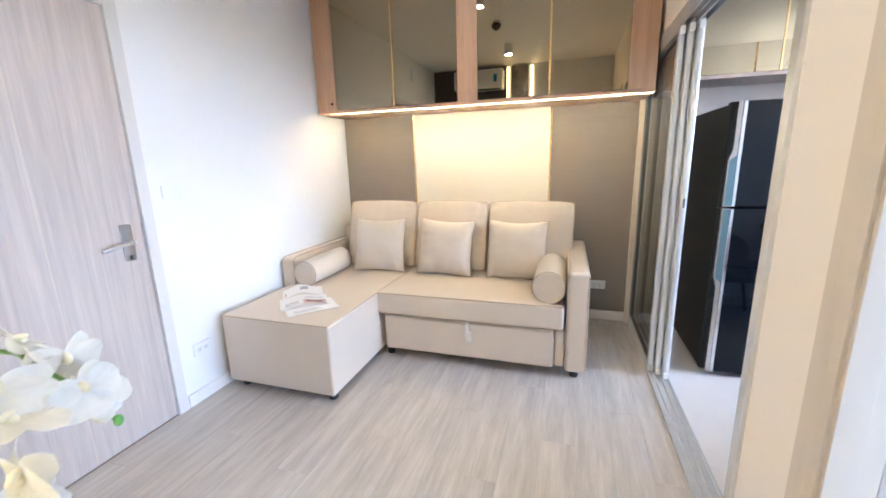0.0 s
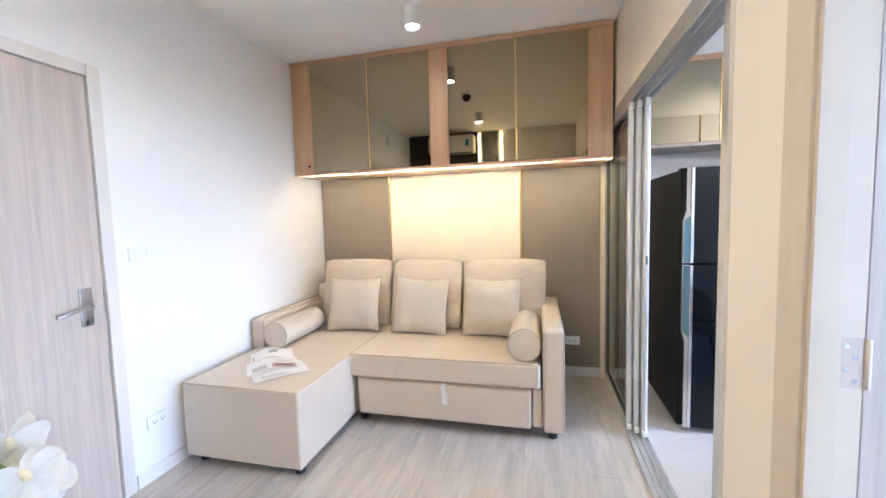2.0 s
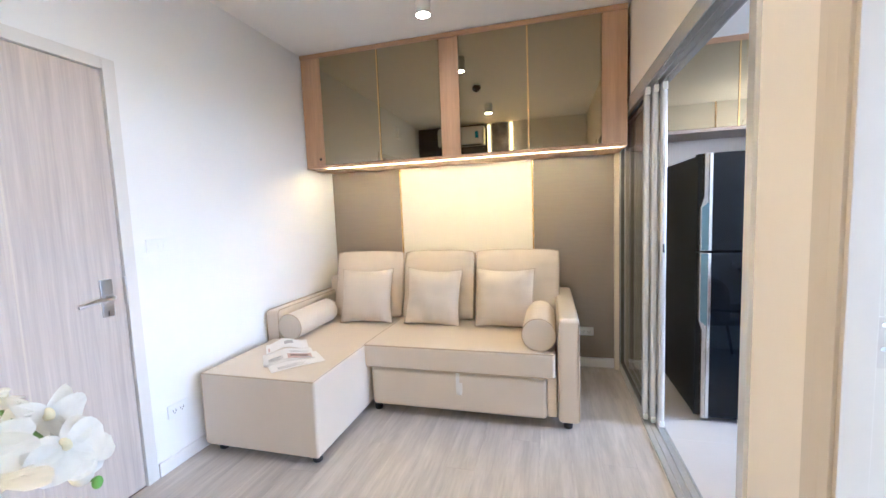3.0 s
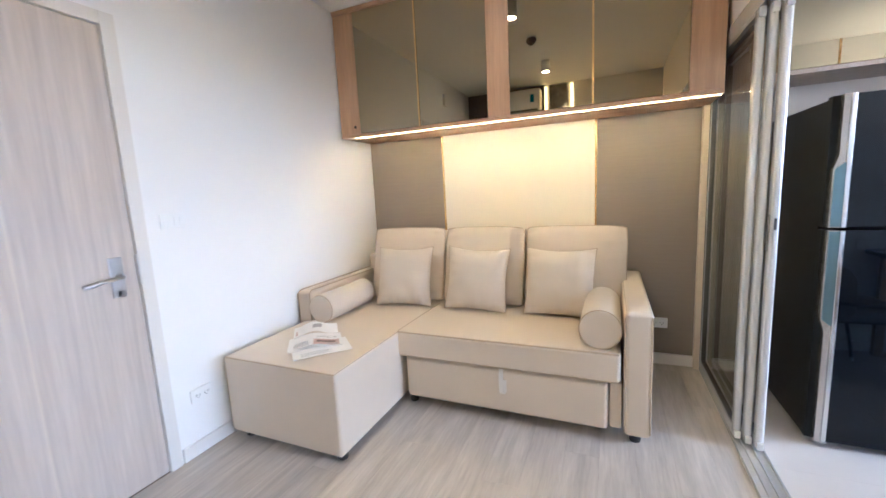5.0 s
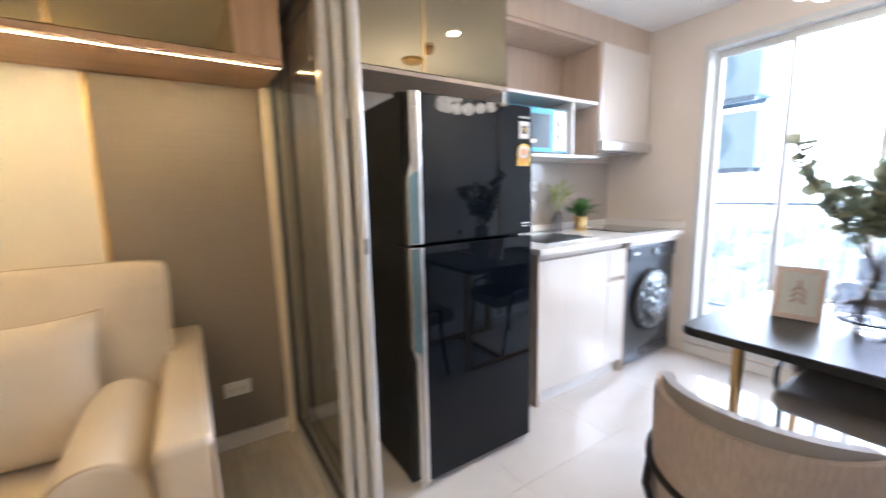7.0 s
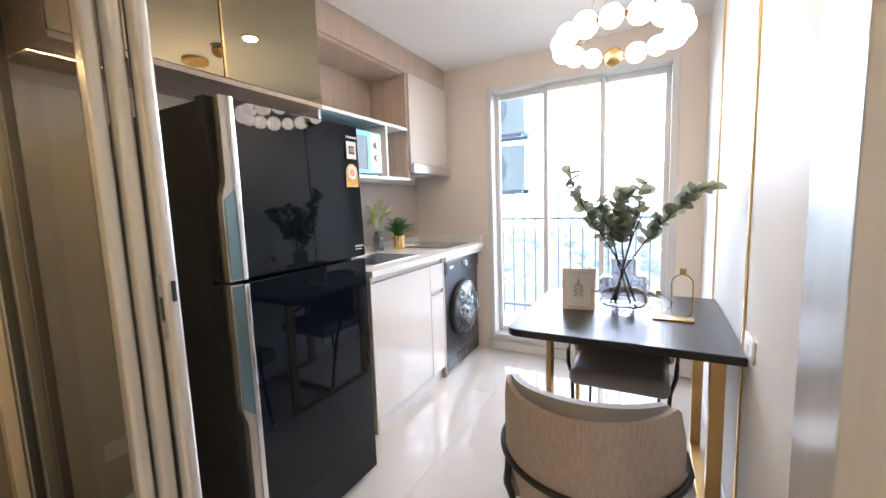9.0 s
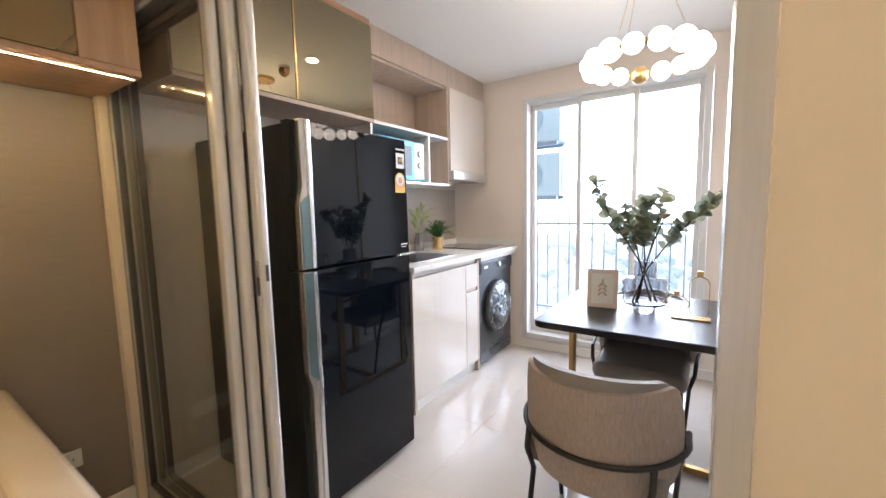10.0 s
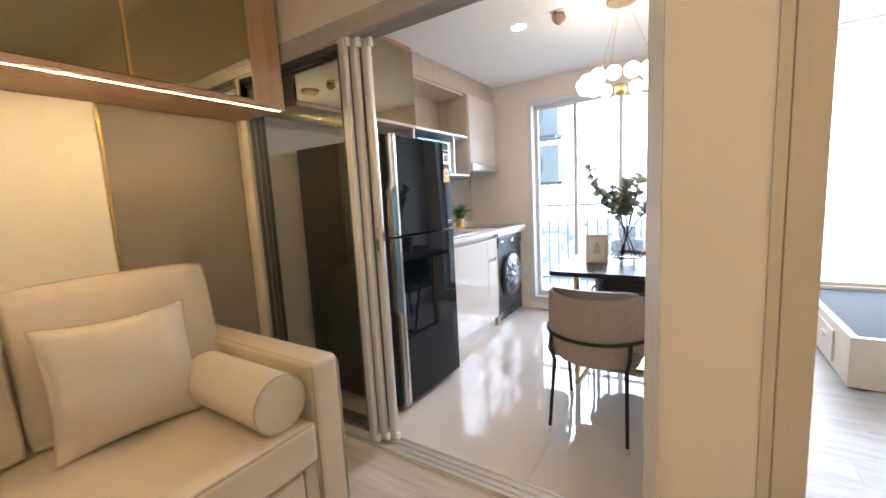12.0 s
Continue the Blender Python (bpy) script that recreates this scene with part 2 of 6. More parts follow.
MARBLE = material("grey_marble_panel", (0.34, 0.32, 0.31), 0.15, grain=(3.0, 3.0, 3.0, 0.5), stain=0.3, stain_scale=6.0)
DARK_PANEL = material("dark_brown_panel", (0.06, 0.052, 0.047), 0.5, grain=(20.0, 20.0, 1.0, 0.2))
SOFTGREY = material("slate_grey_bed_fabric", (0.075, 0.082, 0.095), 0.8, bump=0.3, bump_scale=500, stain=0.1)
LABEL_WHITE = material("white_print", (0.75, 0.75, 0.75), 0.5)
CONCRETE = material("pale_facade_render", (0.62, 0.62, 0.61), 0.85, stain=0.2, stain_scale=0.4)
LOUVRE_BLUE = material("pale_blue_louvre", (0.30, 0.40, 0.47), 0.5, stain=0.1)
RAIL = material("pale_grey_painted_railing", (0.22, 0.27, 0.33), 0.45, stain=0.06)
GROUND = material("city_ground", (0.42, 0.43, 0.41), 0.9, stain=0.5, stain_scale=0.03)
ROOFS = material("faded_roof_sheet", (0.52, 0.50, 0.49), 0.8, stain=0.2, per_object=0.3)
FOLIAGE = material("distant_foliage", (0.12, 0.17, 0.11), 0.9, stain=0.5, stain_scale=1.5)
PANE = pane_glass("clear_window_glass", (0.97, 0.985, 0.98))
DOOR_GLASS = pane_glass("tinted_sliding_glass", (0.90, 0.91, 0.885), 0.06)
VASE_GLASS = glass("smoked_clear_glass", (0.66, 0.66, 0.70), 0.02, 1.5)
SHEER = cloth_sheer("white_sheer_curtain", (0.88, 0.88, 0.87), 0.35)
LED = glowing("warm_led_strip", WARM, LED_POWER)
LED_SOFT = glowing("warm_led_edge", WARM, 6.5)
LAMP_FACE = glowing("downlight_face", NEUTRAL, DOWNLIGHT_POWER)
SPOT_FACE = glowing("spotlight_face", NEUTRAL, SPOT_POWER)
SPOT_FACE_DIM = glowing("dimmed_spotlight_face", NEUTRAL, SPOT_POWER * 0.22)
GLOBE = glowing("opal_glass_globe", (1.0, 0.80, 0.58), GLOBE_POWER)


# ---- mesh helpers ----
def bx(x0, x1, y0, y1, z0, z1, bevel=0.0, seg=2):
    bm = bmesh.new()
    bmesh.ops.create_cube(bm, size=1.0)
    for v in bm.verts:
        v.co = Vector(((x0 + x1) / 2 + v.co.x * (x1 - x0), (y0 + y1) / 2 + v.co.y * (y1 - y0), (z0 + z1) / 2 + v.co.z * (z1 - z0)))
    if bevel:
        bmesh.ops.bevel(bm, geom=bm.edges[:], offset=bevel, segments=seg, profile=0.5, affect="EDGES", clamp_overlap=True)
    return bm


def cyl(p0, p1, r0, r1=None, n=24, bevel=0.0):
    """A solid round bar or cone between two places."""
    bm = bmesh.new()
    p0, p1 = Vector(p0), Vector(p1)
    bmesh.ops.create_cone(bm, cap_ends=True, segments=n, radius1=r0, radius2=r0 if r1 is None else r1, depth=(p1 - p0).length)
    if bevel:
        rims = [e for e in bm.edges if len({round(v.co.z, 5) for v in e.verts}) == 1]
        bmesh.ops.bevel(bm, geom=rims, offset=bevel, segments=2, profile=0.5, affect="EDGES")
    bm.transform(Matrix.Translation((p0 + p1) / 2) @ (p1 - p0).to_track_quat("Z", "Y").to_matrix().to_4x4())
    return bm


def ball(c, r, n=20, squash=(1, 1, 1)):
    bm = bmesh.new()
    bmesh.ops.create_uvsphere(bm, u_segments=n, v_segments=max(6, n // 2), radius=r)
    bm.transform(Matrix.Translation(c) @ Matrix.Diagonal((*squash, 1)))
    return bm


def tube(points, r, n=10, closed=False, r_end=None):
    """A round bar along a bent line of places."""
    bm = bmesh.new()
    pts = [Vector(p) for p in points]
    rings = []
    up = None
    for i, p in enumerate(pts):
        a = pts[i - 1] if i or closed else p
        b = pts[(i + 1) % len(pts)] if i < len(pts) - 1 or closed else p
        d = (b - a).normalized()
        if up is None:
            up = d.orthogonal().normalized()
        up = (up - d * up.dot(d)).normalized()
        side = d.cross(up)
        rad = r if r_end is None else r + (r_end - r) * i / (len(pts) - 1)
        rings.append([bm.verts.new(p + (up * math.cos(k * math.tau / n) + side * math.sin(k * math.tau / n)) * rad) for k in range(n)])
    for i in range(len(pts) if closed else len(pts) - 1):
        a, b = rings[i], rings[(i + 1) % len(pts)]
        for k in range(n):
            bm.faces.new((a[k], a[(k + 1) % n], b[(k + 1) % n], b[k]))
    if not closed:
        bm.faces.new(rings[0][::-1])
        bm.faces.new(rings[-1])
    return bm


def lathe(profile, c, n=32):
    """A turned shape about the upright line through c, from (radius, height) pairs."""
    bm = bmesh.new()
    rings = [[bm.verts.new((c[0] + r * math.cos(k * math.tau / n), c[1] + r * math.sin(k * math.tau / n), c[2] + h)) for k in range(n)] for r, h in profile]
    for a, b in zip(rings, rings[1:]):
        for k in range(n):
            bm.faces.new((a[k], a[(k + 1) % n], b[(k + 1) % n], b[k]))
    bm.faces.new(rings[0][::-1])
    bm.faces.new(rings[-1])
    return bm


def joined(*bms):
    out = bmesh.new()
    for b in bms:
        me = bpy.data.meshes.new("tmp")
        b.to_mesh(me)
        out.from_mesh(me)
        bpy.data.meshes.remove(me)
        b.free()
    return out


def moved(bm, m):
    bm.transform(m)
    return bm


def pillow(w, h, t, n=24, pinch=0.06, seed=0, sag=0.0, gusset=0.0, flat=2.6):
    """A stuffed cushion standing in the xz plane, its foot at z = 0, puckered along its seams; gusset: the width of a boxed edge."""
    bm = bmesh.new()
    noise.seed_set(seed + 3)
    sheets = []
    for side in (-1, 1):
        rows = []
        for j in range(n + 1):
            row = []
            for i in range(n + 1):
                u, v = math.sin(math.pi / 2 * (2 * i / n - 1)), math.sin(math.pi / 2 * (2 * j / n - 1))
                fat = (max(0.0, 1 - abs(u) ** flat) * max(0.0, 1 - abs(v) ** flat)) ** 0.62
                k = 1 - pinch * (1 - u * u) * abs(v) ** 3
                k2 = 1 - pinch * (1 - v * v) * abs(u) ** 3
                wob = noise.noise(Vector((u * 1.7 + seed, v * 1.7, side * 2.0))) * 0.010
                pu, pv = noise.noise(Vector((v * 8.0 + seed * 3, side + u * 0.8, 0.3))), noise.noise(Vector((u * 8.0 + seed * 5, side + v * 0.8, 7.1)))
                near_u, near_v = math.exp(-(1 - abs(u)) * 5.0) * (1 - u ** 8), math.exp(-(1 - abs(v)) * 5.0) * (1 - v ** 8)
                crease = 0.024 * (pu * near_u + pv * near_v)
                y = gusset / 2 + (t - gusset) / 2 * fat + (wob + crease) * min(1.0, fat * 6 + (0.3 if gusset else 0.0))
                round_off = 1 - (0.035 if gusset else 0.0) * (u * v) ** 6
                z = h / 2 + v * h / 2 * k
                row.append((u * w / 2 * k2 * round_off, side * y, h / 2 + (z - h / 2) * round_off - sag * (1 - u * u) * max(0.0, v)))
            rows.append(row)
        sheets.append(rows)
    made = {}

    def vert(s, i, j):
        key = (s if gusset or (0 < i < n and 0 < j < n) else 0, i, j)
        if key not in made:
            made[key] = bm.verts.new(sheets[s][j][i])
        return made[key]

    for s in (0, 1):
        for j in range(n):
            for i in range(n):
                q = [vert(s, i, j), vert(s, i + 1, j), vert(s, i + 1, j + 1), vert(s, i, j + 1)]
                bm.faces.new(q if s == 0 else q[::-1])
    around = [(i, 0) for i in range(n)] + [(n, j) for j in range(n)] + [(i, n) for i in range(n, 0, -1)] + [(0, j) for j in range(n, 0, -1)]
    if gusset:
        for (i, j), (i2, j2) in zip(around, around[1:] + around[:1]):
            bm.faces.new((vert(0, i, j), vert(1, i, j), vert(1, i2, j2), vert(0, i2, j2)))
    return bm, [sheets[0][j][i] for i, j in around]


def writing(text, size, m, depth=0.0005):
    """Letters of the built-in font as a flat mesh, centred at the pose m, reading along its x."""
    cu = bpy.data.curves.new("letters", "FONT")
    cu.body, cu.size, cu.extrude, cu.align_x, cu.align_y = text, size, depth, "CENTER", "CENTER"
    ob = bpy.data.objects.new("letters", cu)
    me = bpy.data.meshes.new_from_object(ob)
    bm = bmesh.new()
    bm.from_mesh(me)
    bpy.data.objects.remove(ob)
    bpy.data.curves.remove(cu)
    bpy.data.meshes.remove(me)
    return moved(bm, m)


def weighted_normals(me, degrees):
    """Smooth shading in which wide flat faces stay flat and only the rounded edges turn."""
    me.shade_smooth()
    limit = math.cos(radians(degrees))
    n = len(me.polygons)
    nor, area = np.empty(n * 3), np.empty(n)
    me.polygons.foreach_get("normal", nor)
    me.polygons.foreach_get("area", area)
    nor = nor.reshape(-1, 3)
    wn = (nor * area[:, None]).tolist()
    nl = nor.tolist()
    around = [[] for _ in me.vertices]
    for p in me.polygons:
        for v in p.vertices:
            around[v].append(p.index)
    out = [None] * len(me.loops)
    for p in me.polygons:
        a = nl[p.index]
        for li, v in zip(p.loop_indices, p.vertices):
            x = y = z = 0.0
            for q in around[v]:
                b = nl[q]
                if a[0] * b[0] + a[1] * b[1] + a[2] * b[2] > limit:
                    w = wn[q]
                    x, y, z = x + w[0], y + w[1], z + w[2]
            k = math.sqrt(x * x + y * y + z * z) or 1.0
            out[li] = (x / k, y / k, z / k)
    me.normals_split_custom_set(out)


def mesh_object(name, bm, mat, smooth=None):
    me = bpy.data.meshes.new(name)
    bmesh.ops.recalc_face_normals(bm, faces=bm.faces[:])
    bm.to_mesh(me)
    bm.free()
    me.materials.append(mat)
    if smooth is None:
        smooth = 35
    if smooth:
        weighted_normals(me, smooth)
    return new(name, me)


ORIGIN = {}


def thing(name, place, label, category, group=""):
    """An Empty at the base of a thing, whose parts are given in world places."""
    ob = tagged(new(name), label, category, group)
    ob.location = place
    ob.empty_display_size = 0.1
    ORIGIN[ob] = Vector(place)
    return ob


def part(name, bm, mat, parent, label="", smooth=None):
    ob = mesh_object(name, bm, mat, smooth)
    ob.parent = parent
    if parent in ORIGIN:
        ob.matrix_parent_inverse = Matrix.Translation(-ORIGIN[parent])
    return tagged(ob, label)


def single(name, bm, mat, label, category, group="", smooth=None):
    return tagged(mesh_object(name, bm, mat, smooth), label, category, group)


def structure(name, bm, mat, label="", smooth=None):
    return tagged(mesh_object(name, bm, mat, smooth), label, "", "", "structure")

# ---- plan ----
LX, BY, SY = -1.735, 3.69, 0.12            # living room: door wall, sofa wall, media wall
PX0, PX1 = 0.797, 0.884                     # partition to kitchen and bedroom
KX, KY = 3.47, 1.46                        # kitchen: window wall, table wall
RX, RY0, RY1 = 4.22, -2.2, 1.34            # bedroom: window wall, far wall, wall to the kitchen
LIVING_H, KITCHEN_H, BED_H = 2.665, 2.385, 2.47
OPEN_Y0, OPEN_H = 1.582, 2.03              # sliding door opening
DOOR_Y0, DOOR_Y1, DOOR_H = 0.34, 1.242, 2.04   # bedroom doorway

def pane(x, y0, y1, z0, z1):
    bm = bmesh.new()
    bm.faces.new([bm.verts.new(p) for p in ((x, y0, z0), (x, y1, z0), (x, y1, z1), (x, y0, z1))])
    return bm


# ---- walls ----
structure("wall_living_left", joined(
    bx(LX - 0.15, LX, SY - 0.15, 0.788, 0, 2.9), bx(LX - 0.15, LX, 1.759, BY + 0.15, 0, 2.9), bx(LX - 0.15, LX, 0.788, 1.759, 2.097, 2.9)), PAINT, "smooth white painted wall with an entrance door")
structure("wall_living_back", bx(LX, PX1, BY, BY + 0.15, 0, 2.9), PAINT, "white painted wall behind the sofa")
structure("wall_media", bx(LX, PX0, SY - 0.15, SY, 0, 2.9), PAINT, "cream painted wall facing the sofa")
structure("wall_partition", joined(
    bx(PX0, PX1, OPEN_Y0, BY, OPEN_H, 2.9), bx(PX0, PX1, DOOR_Y1, OPEN_Y0, 0, 2.9),
    bx(PX0, PX1, DOOR_Y0, DOOR_Y1, DOOR_H, 2.9), bx(PX0, PX1, RY0 - 0.15, DOOR_Y0, 0, 2.9)), WARM_LIT_PAINT, "white partition tinted for warm lamp light, with a wide sliding-door opening")
structure("wall_kitchen_back", bx(PX1, KX + 0.15, BY, BY + 0.15, 0, 2.9), KITCHEN_PAINT, "white painted kitchen wall")
structure("wall_kitchen_table", bx(PX1, RX + 0.15, RY1, KY, 0, 2.9), PAINT, "white painted wall beside the dining table")
WY0, WY1, WZ0, WZ1 = 1.66, 2.925, 0.14, 2.135   # balcony window
structure("wall_kitchen_window", joined(
    bx(KX, KX + 0.15, WY1 + 0.046, BY, 0, 2.9), bx(KX, KX + 0.15, KY, WY0 - 0.046, 0, 2.9), bx(KX, KX + 0.15, WY0 - 0.046, WY1 + 0.046, WZ1 + 0.046, 2.9), bx(KX, KX + 0.15, WY0 - 0.046, WY1 + 0.046, 0, WZ0 - 0.046)), KITCHEN_PAINT, "cream painted wall round the balcony window")
structure("wall_bedroom_window", joined(
    bx(RX, RX + 0.15, RY0, RY1, 0, 0.31), bx(RX, RX + 0.15, RY0, RY1, 2.33, 2.9), bx(RX, RX + 0.15, 1.15, RY1, 0.31, 2.33), bx(RX, RX + 0.15, RY0, RY0 + 0.2, 0.31, 2.33)), PAINT, "white painted wall round the bedroom window")
structure("wall_bedroom_far", bx(PX1, RX + 0.15, RY0 - 0.15, RY0, 0, 2.9), PAINT, "white painted bedroom wall")

# ---- ceilings ----
structure("ceiling_living", bx(LX - 0.15, PX0, SY - 0.15, BY, LIVING_H, 3.1), CEILING, "flat white ceiling")
structure("ceiling_kitchen", bx(PX1, KX, KY, BY, KITCHEN_H, 3.1), CEILING, "flat white kitchen ceiling")
structure("ceiling_bedroom", bx(PX1, RX, RY0, RY1, BED_H, 3.1), CEILING, "flat white bedroom ceiling")
structure("roof_slab", bx(LX - 0.3, RX + 0.3, RY0 - 0.3, BY + 0.3, 3.1, 3.3), CONCRETE, "concrete slab above")

# ---- floors: subfloor, planks and tiles ----
floor_living = structure("floor_living", bx(LX - 0.15, PX0 + 0.03, RY0 - 0.15, BY, -0.2, -0.004), SUBFLOOR, "greige oak laminate floor laid in long planks")
floor_bedroom = structure("floor_bedroom", bx(PX0 + 0.03, RX + 0.1, RY0 - 0.15, RY1 + 0.02, -0.2, -0.004), SUBFLOOR, "greige oak laminate bedroom floor")
floor_kitchen = structure("floor_kitchen", bx(PX0 + 0.03, KX + 0.1, RY1 + 0.02, BY, -0.2, -0.003), GROUT, "polished cream porcelain floor tiles")

# ---- skirting ----
def skirting(name, x0, x1, y0, y1):
    structure(name, bx(x0, x1, y0, y1, 0, 0.075, 0.003, 1), SKIRT, "low white skirting board")


skirting("baseboard_left", LX, LX + 0.012, 1.765, BY - 0.02)
skirting("baseboard_left_2", LX, LX + 0.012, SY, 0.78)
skirting("baseboard_back", LX + 0.012, PX0 - 0.001, BY - 0.034, BY - 0.016)
skirting("baseboard_kitchen", PX1 + 0.02, KX - 0.012, KY, KY + 0.012)
skirting("baseboard_window", KX - 0.012, KX, KY + 0.012, 2.98)
skirting("baseboard_bedroom", 1.75, RX, RY1 - 0.012, RY1)

# ---- entrance door in its frame ----
door_1 = structure("door_1", joined(
    bx(LX - 0.13, LX + 0.012, 1.70, 1.757, 0, 2.095, 0.004), bx(LX - 0.13, LX + 0.012, 0.79, 0.847, 0, 2.095, 0.004), bx(LX - 0.129, LX + 0.0115, 0.847, 1.70, 2.04, 2.0945, 0.004),
    bx(LX - 0.13, LX - 0.047, 1.675, 1.70, 0, 2.04), bx(LX - 0.13, LX - 0.047, 0.847, 0.872, 0, 2.04), bx(LX - 0.13, LX - 0.047, 0.872, 1.675, 2.015, 2.04)), TRIM_DAYLIT, "closed greige wood-grain entrance door in a frame coloured paler for daylight")
leaf = part("door_leaf", bx(LX - 0.045, LX - 0.004, 0.8495, 1.6975, 0.005, 2.0375, 0.002), DOORWOOD, door_1, "pale greige wood-grain leaf")
part("keyhole_groove", bx(LX - 0.0045, LX - 0.0025, 1.30, 1.306, 0.02, 2.03), material("inlay_line", (0.60, 0.53, 0.44), 0.4), leaf, "thin pale inlay line")
hy = 1.616
hnd = part("door_handle", joined(bx(LX - 0.004, LX + 0.006, hy - 0.026, hy + 0.026, 0.90, 1.075, 0.003), cyl((LX - 0.01, hy, 0.99), (LX + 0.045, hy, 0.99), 0.011), tube([(LX + 0.036, hy + 0.010, 0.99), (LX + 0.046, hy - 0.015, 0.99), (LX + 0.050, hy - 0.07, 0.986), (LX + 0.050, hy - 0.11, 0.978), (LX + 0.044, hy - 0.142, 0.974)], 0.0085, 12)), STEEL, door_1, "brushed steel lever handle on a long plate")
part("lock_cylinder", joined(cyl((LX - 0.01, hy, 0.915), (LX + 0.006, hy, 0.915), 0.015), bx(LX + 0.004, LX + 0.012, hy - 0.003, hy + 0.003, 0.905, 0.925)), STEEL, hnd)
part("strike", bx(LX - 0.003, LX + 0.014, 1.693, 1.7015, 0.94, 1.075, 0.001), STEEL, door_1, "steel strike plate")
part("door_viewer", joined(cyl((LX - 0.006, 1.235, 1.525), (LX + 0.006, 1.235, 1.525), 0.014), ), CHROME, leaf, "chrome door viewer")

# ---- bedroom doorway: frame, open leaf, hinge ----
door_2 = structure("door_2", joined(
    bx(PX0 - 0.010, PX0, DOOR_Y1 + 0.030, DOOR_Y1 + 0.060, 0, DOOR_H + 0.065, 0.003), bx(PX0 - 0.014, PX0, DOOR_Y1 - 0.008, DOOR_Y1 + 0.029, 0, DOOR_H + 0.06, 0.006), bx(PX0 - 0.014, PX0, DOOR_Y0 - 0.062, DOOR_Y0 + 0.005, 0, DOOR_H + 0.06, 0.004), bx(PX0 - 0.0135, PX0, DOOR_Y0 + 0.005, DOOR_Y1 - 0.005, DOOR_H - 0.005, DOOR_H + 0.0595, 0.004),
    bx(PX0 - 0.013, PX1 + 0.004, DOOR_Y1 - 0.035, DOOR_Y1, 0, DOOR_H), bx(PX0 - 0.013, PX1 + 0.004, DOOR_Y0, DOOR_Y0 + 0.035, 0, DOOR_H), bx(PX0 - 0.0125, PX1 + 0.0035, DOOR_Y0 + 0.035, DOOR_Y1 - 0.035, DOOR_H - 0.035, DOOR_H - 0.001),
    bx(PX0 - 0.006, PX1 - 0.040, DOOR_Y1 - 0.048, DOOR_Y1 - 0.035, 0, DOOR_H - 0.035, 0.002), bx(PX0 - 0.006, PX1 - 0.040, DOOR_Y0 + 0.035, DOOR_Y0 + 0.048, 0, DOOR_H - 0.035, 0.002)), TRIM, "open bedroom door in a cream painted frame")
part("door_leaf", bx(PX1 + 0.012, PX1 + 0.80, DOOR_Y1 - 0.026, DOOR_Y1 + 0.012, 0.006, DOOR_H - 0.04, 0.002), DOORWOOD, door_2, "greige wood-grain leaf swung open into the bedroom")
for hz in (0.25, 1.04, 1.80):
    hinge = part("hinge", joined(bx(PX1 - 0.036, PX1 + 0.002, DOOR_Y1 - 0.038, DOOR_Y1 - 0.0352, hz - 0.05, hz + 0.05), cyl((PX1 + 0.008, DOOR_Y1 - 0.038, hz - 0.05), (PX1 + 0.008, DOOR_Y1 - 0.038, hz + 0.05), 0.006, n=12)), HINGE_METAL, door_2, "steel butt hinge with a warm reflection in its colour")
    for sx, sz in ((-0.026, 0.035), (-0.012, 0.012), (-0.026, -0.012), (-0.012, -0.035)):
        part("screw", cyl((PX1 + sx, DOOR_Y1 - 0.0395, hz + sz), (PX1 + sx, DOOR_Y1 - 0.0375, hz + sz), 0.0045, n=10), CHROME, hinge)

# ---- sliding door between living room and kitchen ----
SX0, SX1 = 0.784, 0.895
SX = (0.802, 0.837, 0.871)                 # three leaf planes
door_3 = structure("door_3", joined(
    bx(SX0, SX1, OPEN_Y0 - 0.028, OPEN_Y0 + 0.014, 0, OPEN_H + 0.03, 0.003), bx(SX0, SX1, BY - 0.03, BY - 0.001, 0, OPEN_H + 0.03, 0.003),
    bx(SX0 + 0.0005, SX1 - 0.0005, OPEN_Y0 + 0.014, BY - 0.03, OPEN_H - 0.012, OPEN_H + 0.0295, 0.003),
    *[bx(x - 0.0025, x + 0.0025, OPEN_Y0 + 0.014, BY - 0.03, OPEN_H - 0.05, OPEN_H - 0.012) for x in (SX0 + 0.003, 0.8195, 0.854, SX1 - 0.003)]), ALU, "three-leaf sliding door of tinted glass in aluminium, slid open")
part("floor_track", joined(bx(SX0, SX1, OPEN_Y0 + 0.014, BY - 0.03, -0.004, 0.006, 0.001), *[bx(x - 0.004, x + 0.004, OPEN_Y0 + 0.014, BY - 0.03, 0.006, 0.016, 0.002) for x in (SX0 + 0.005, 0.8195, 0.854, SX1 - 0.005)]), ALU, door_3, "aluminium floor track")
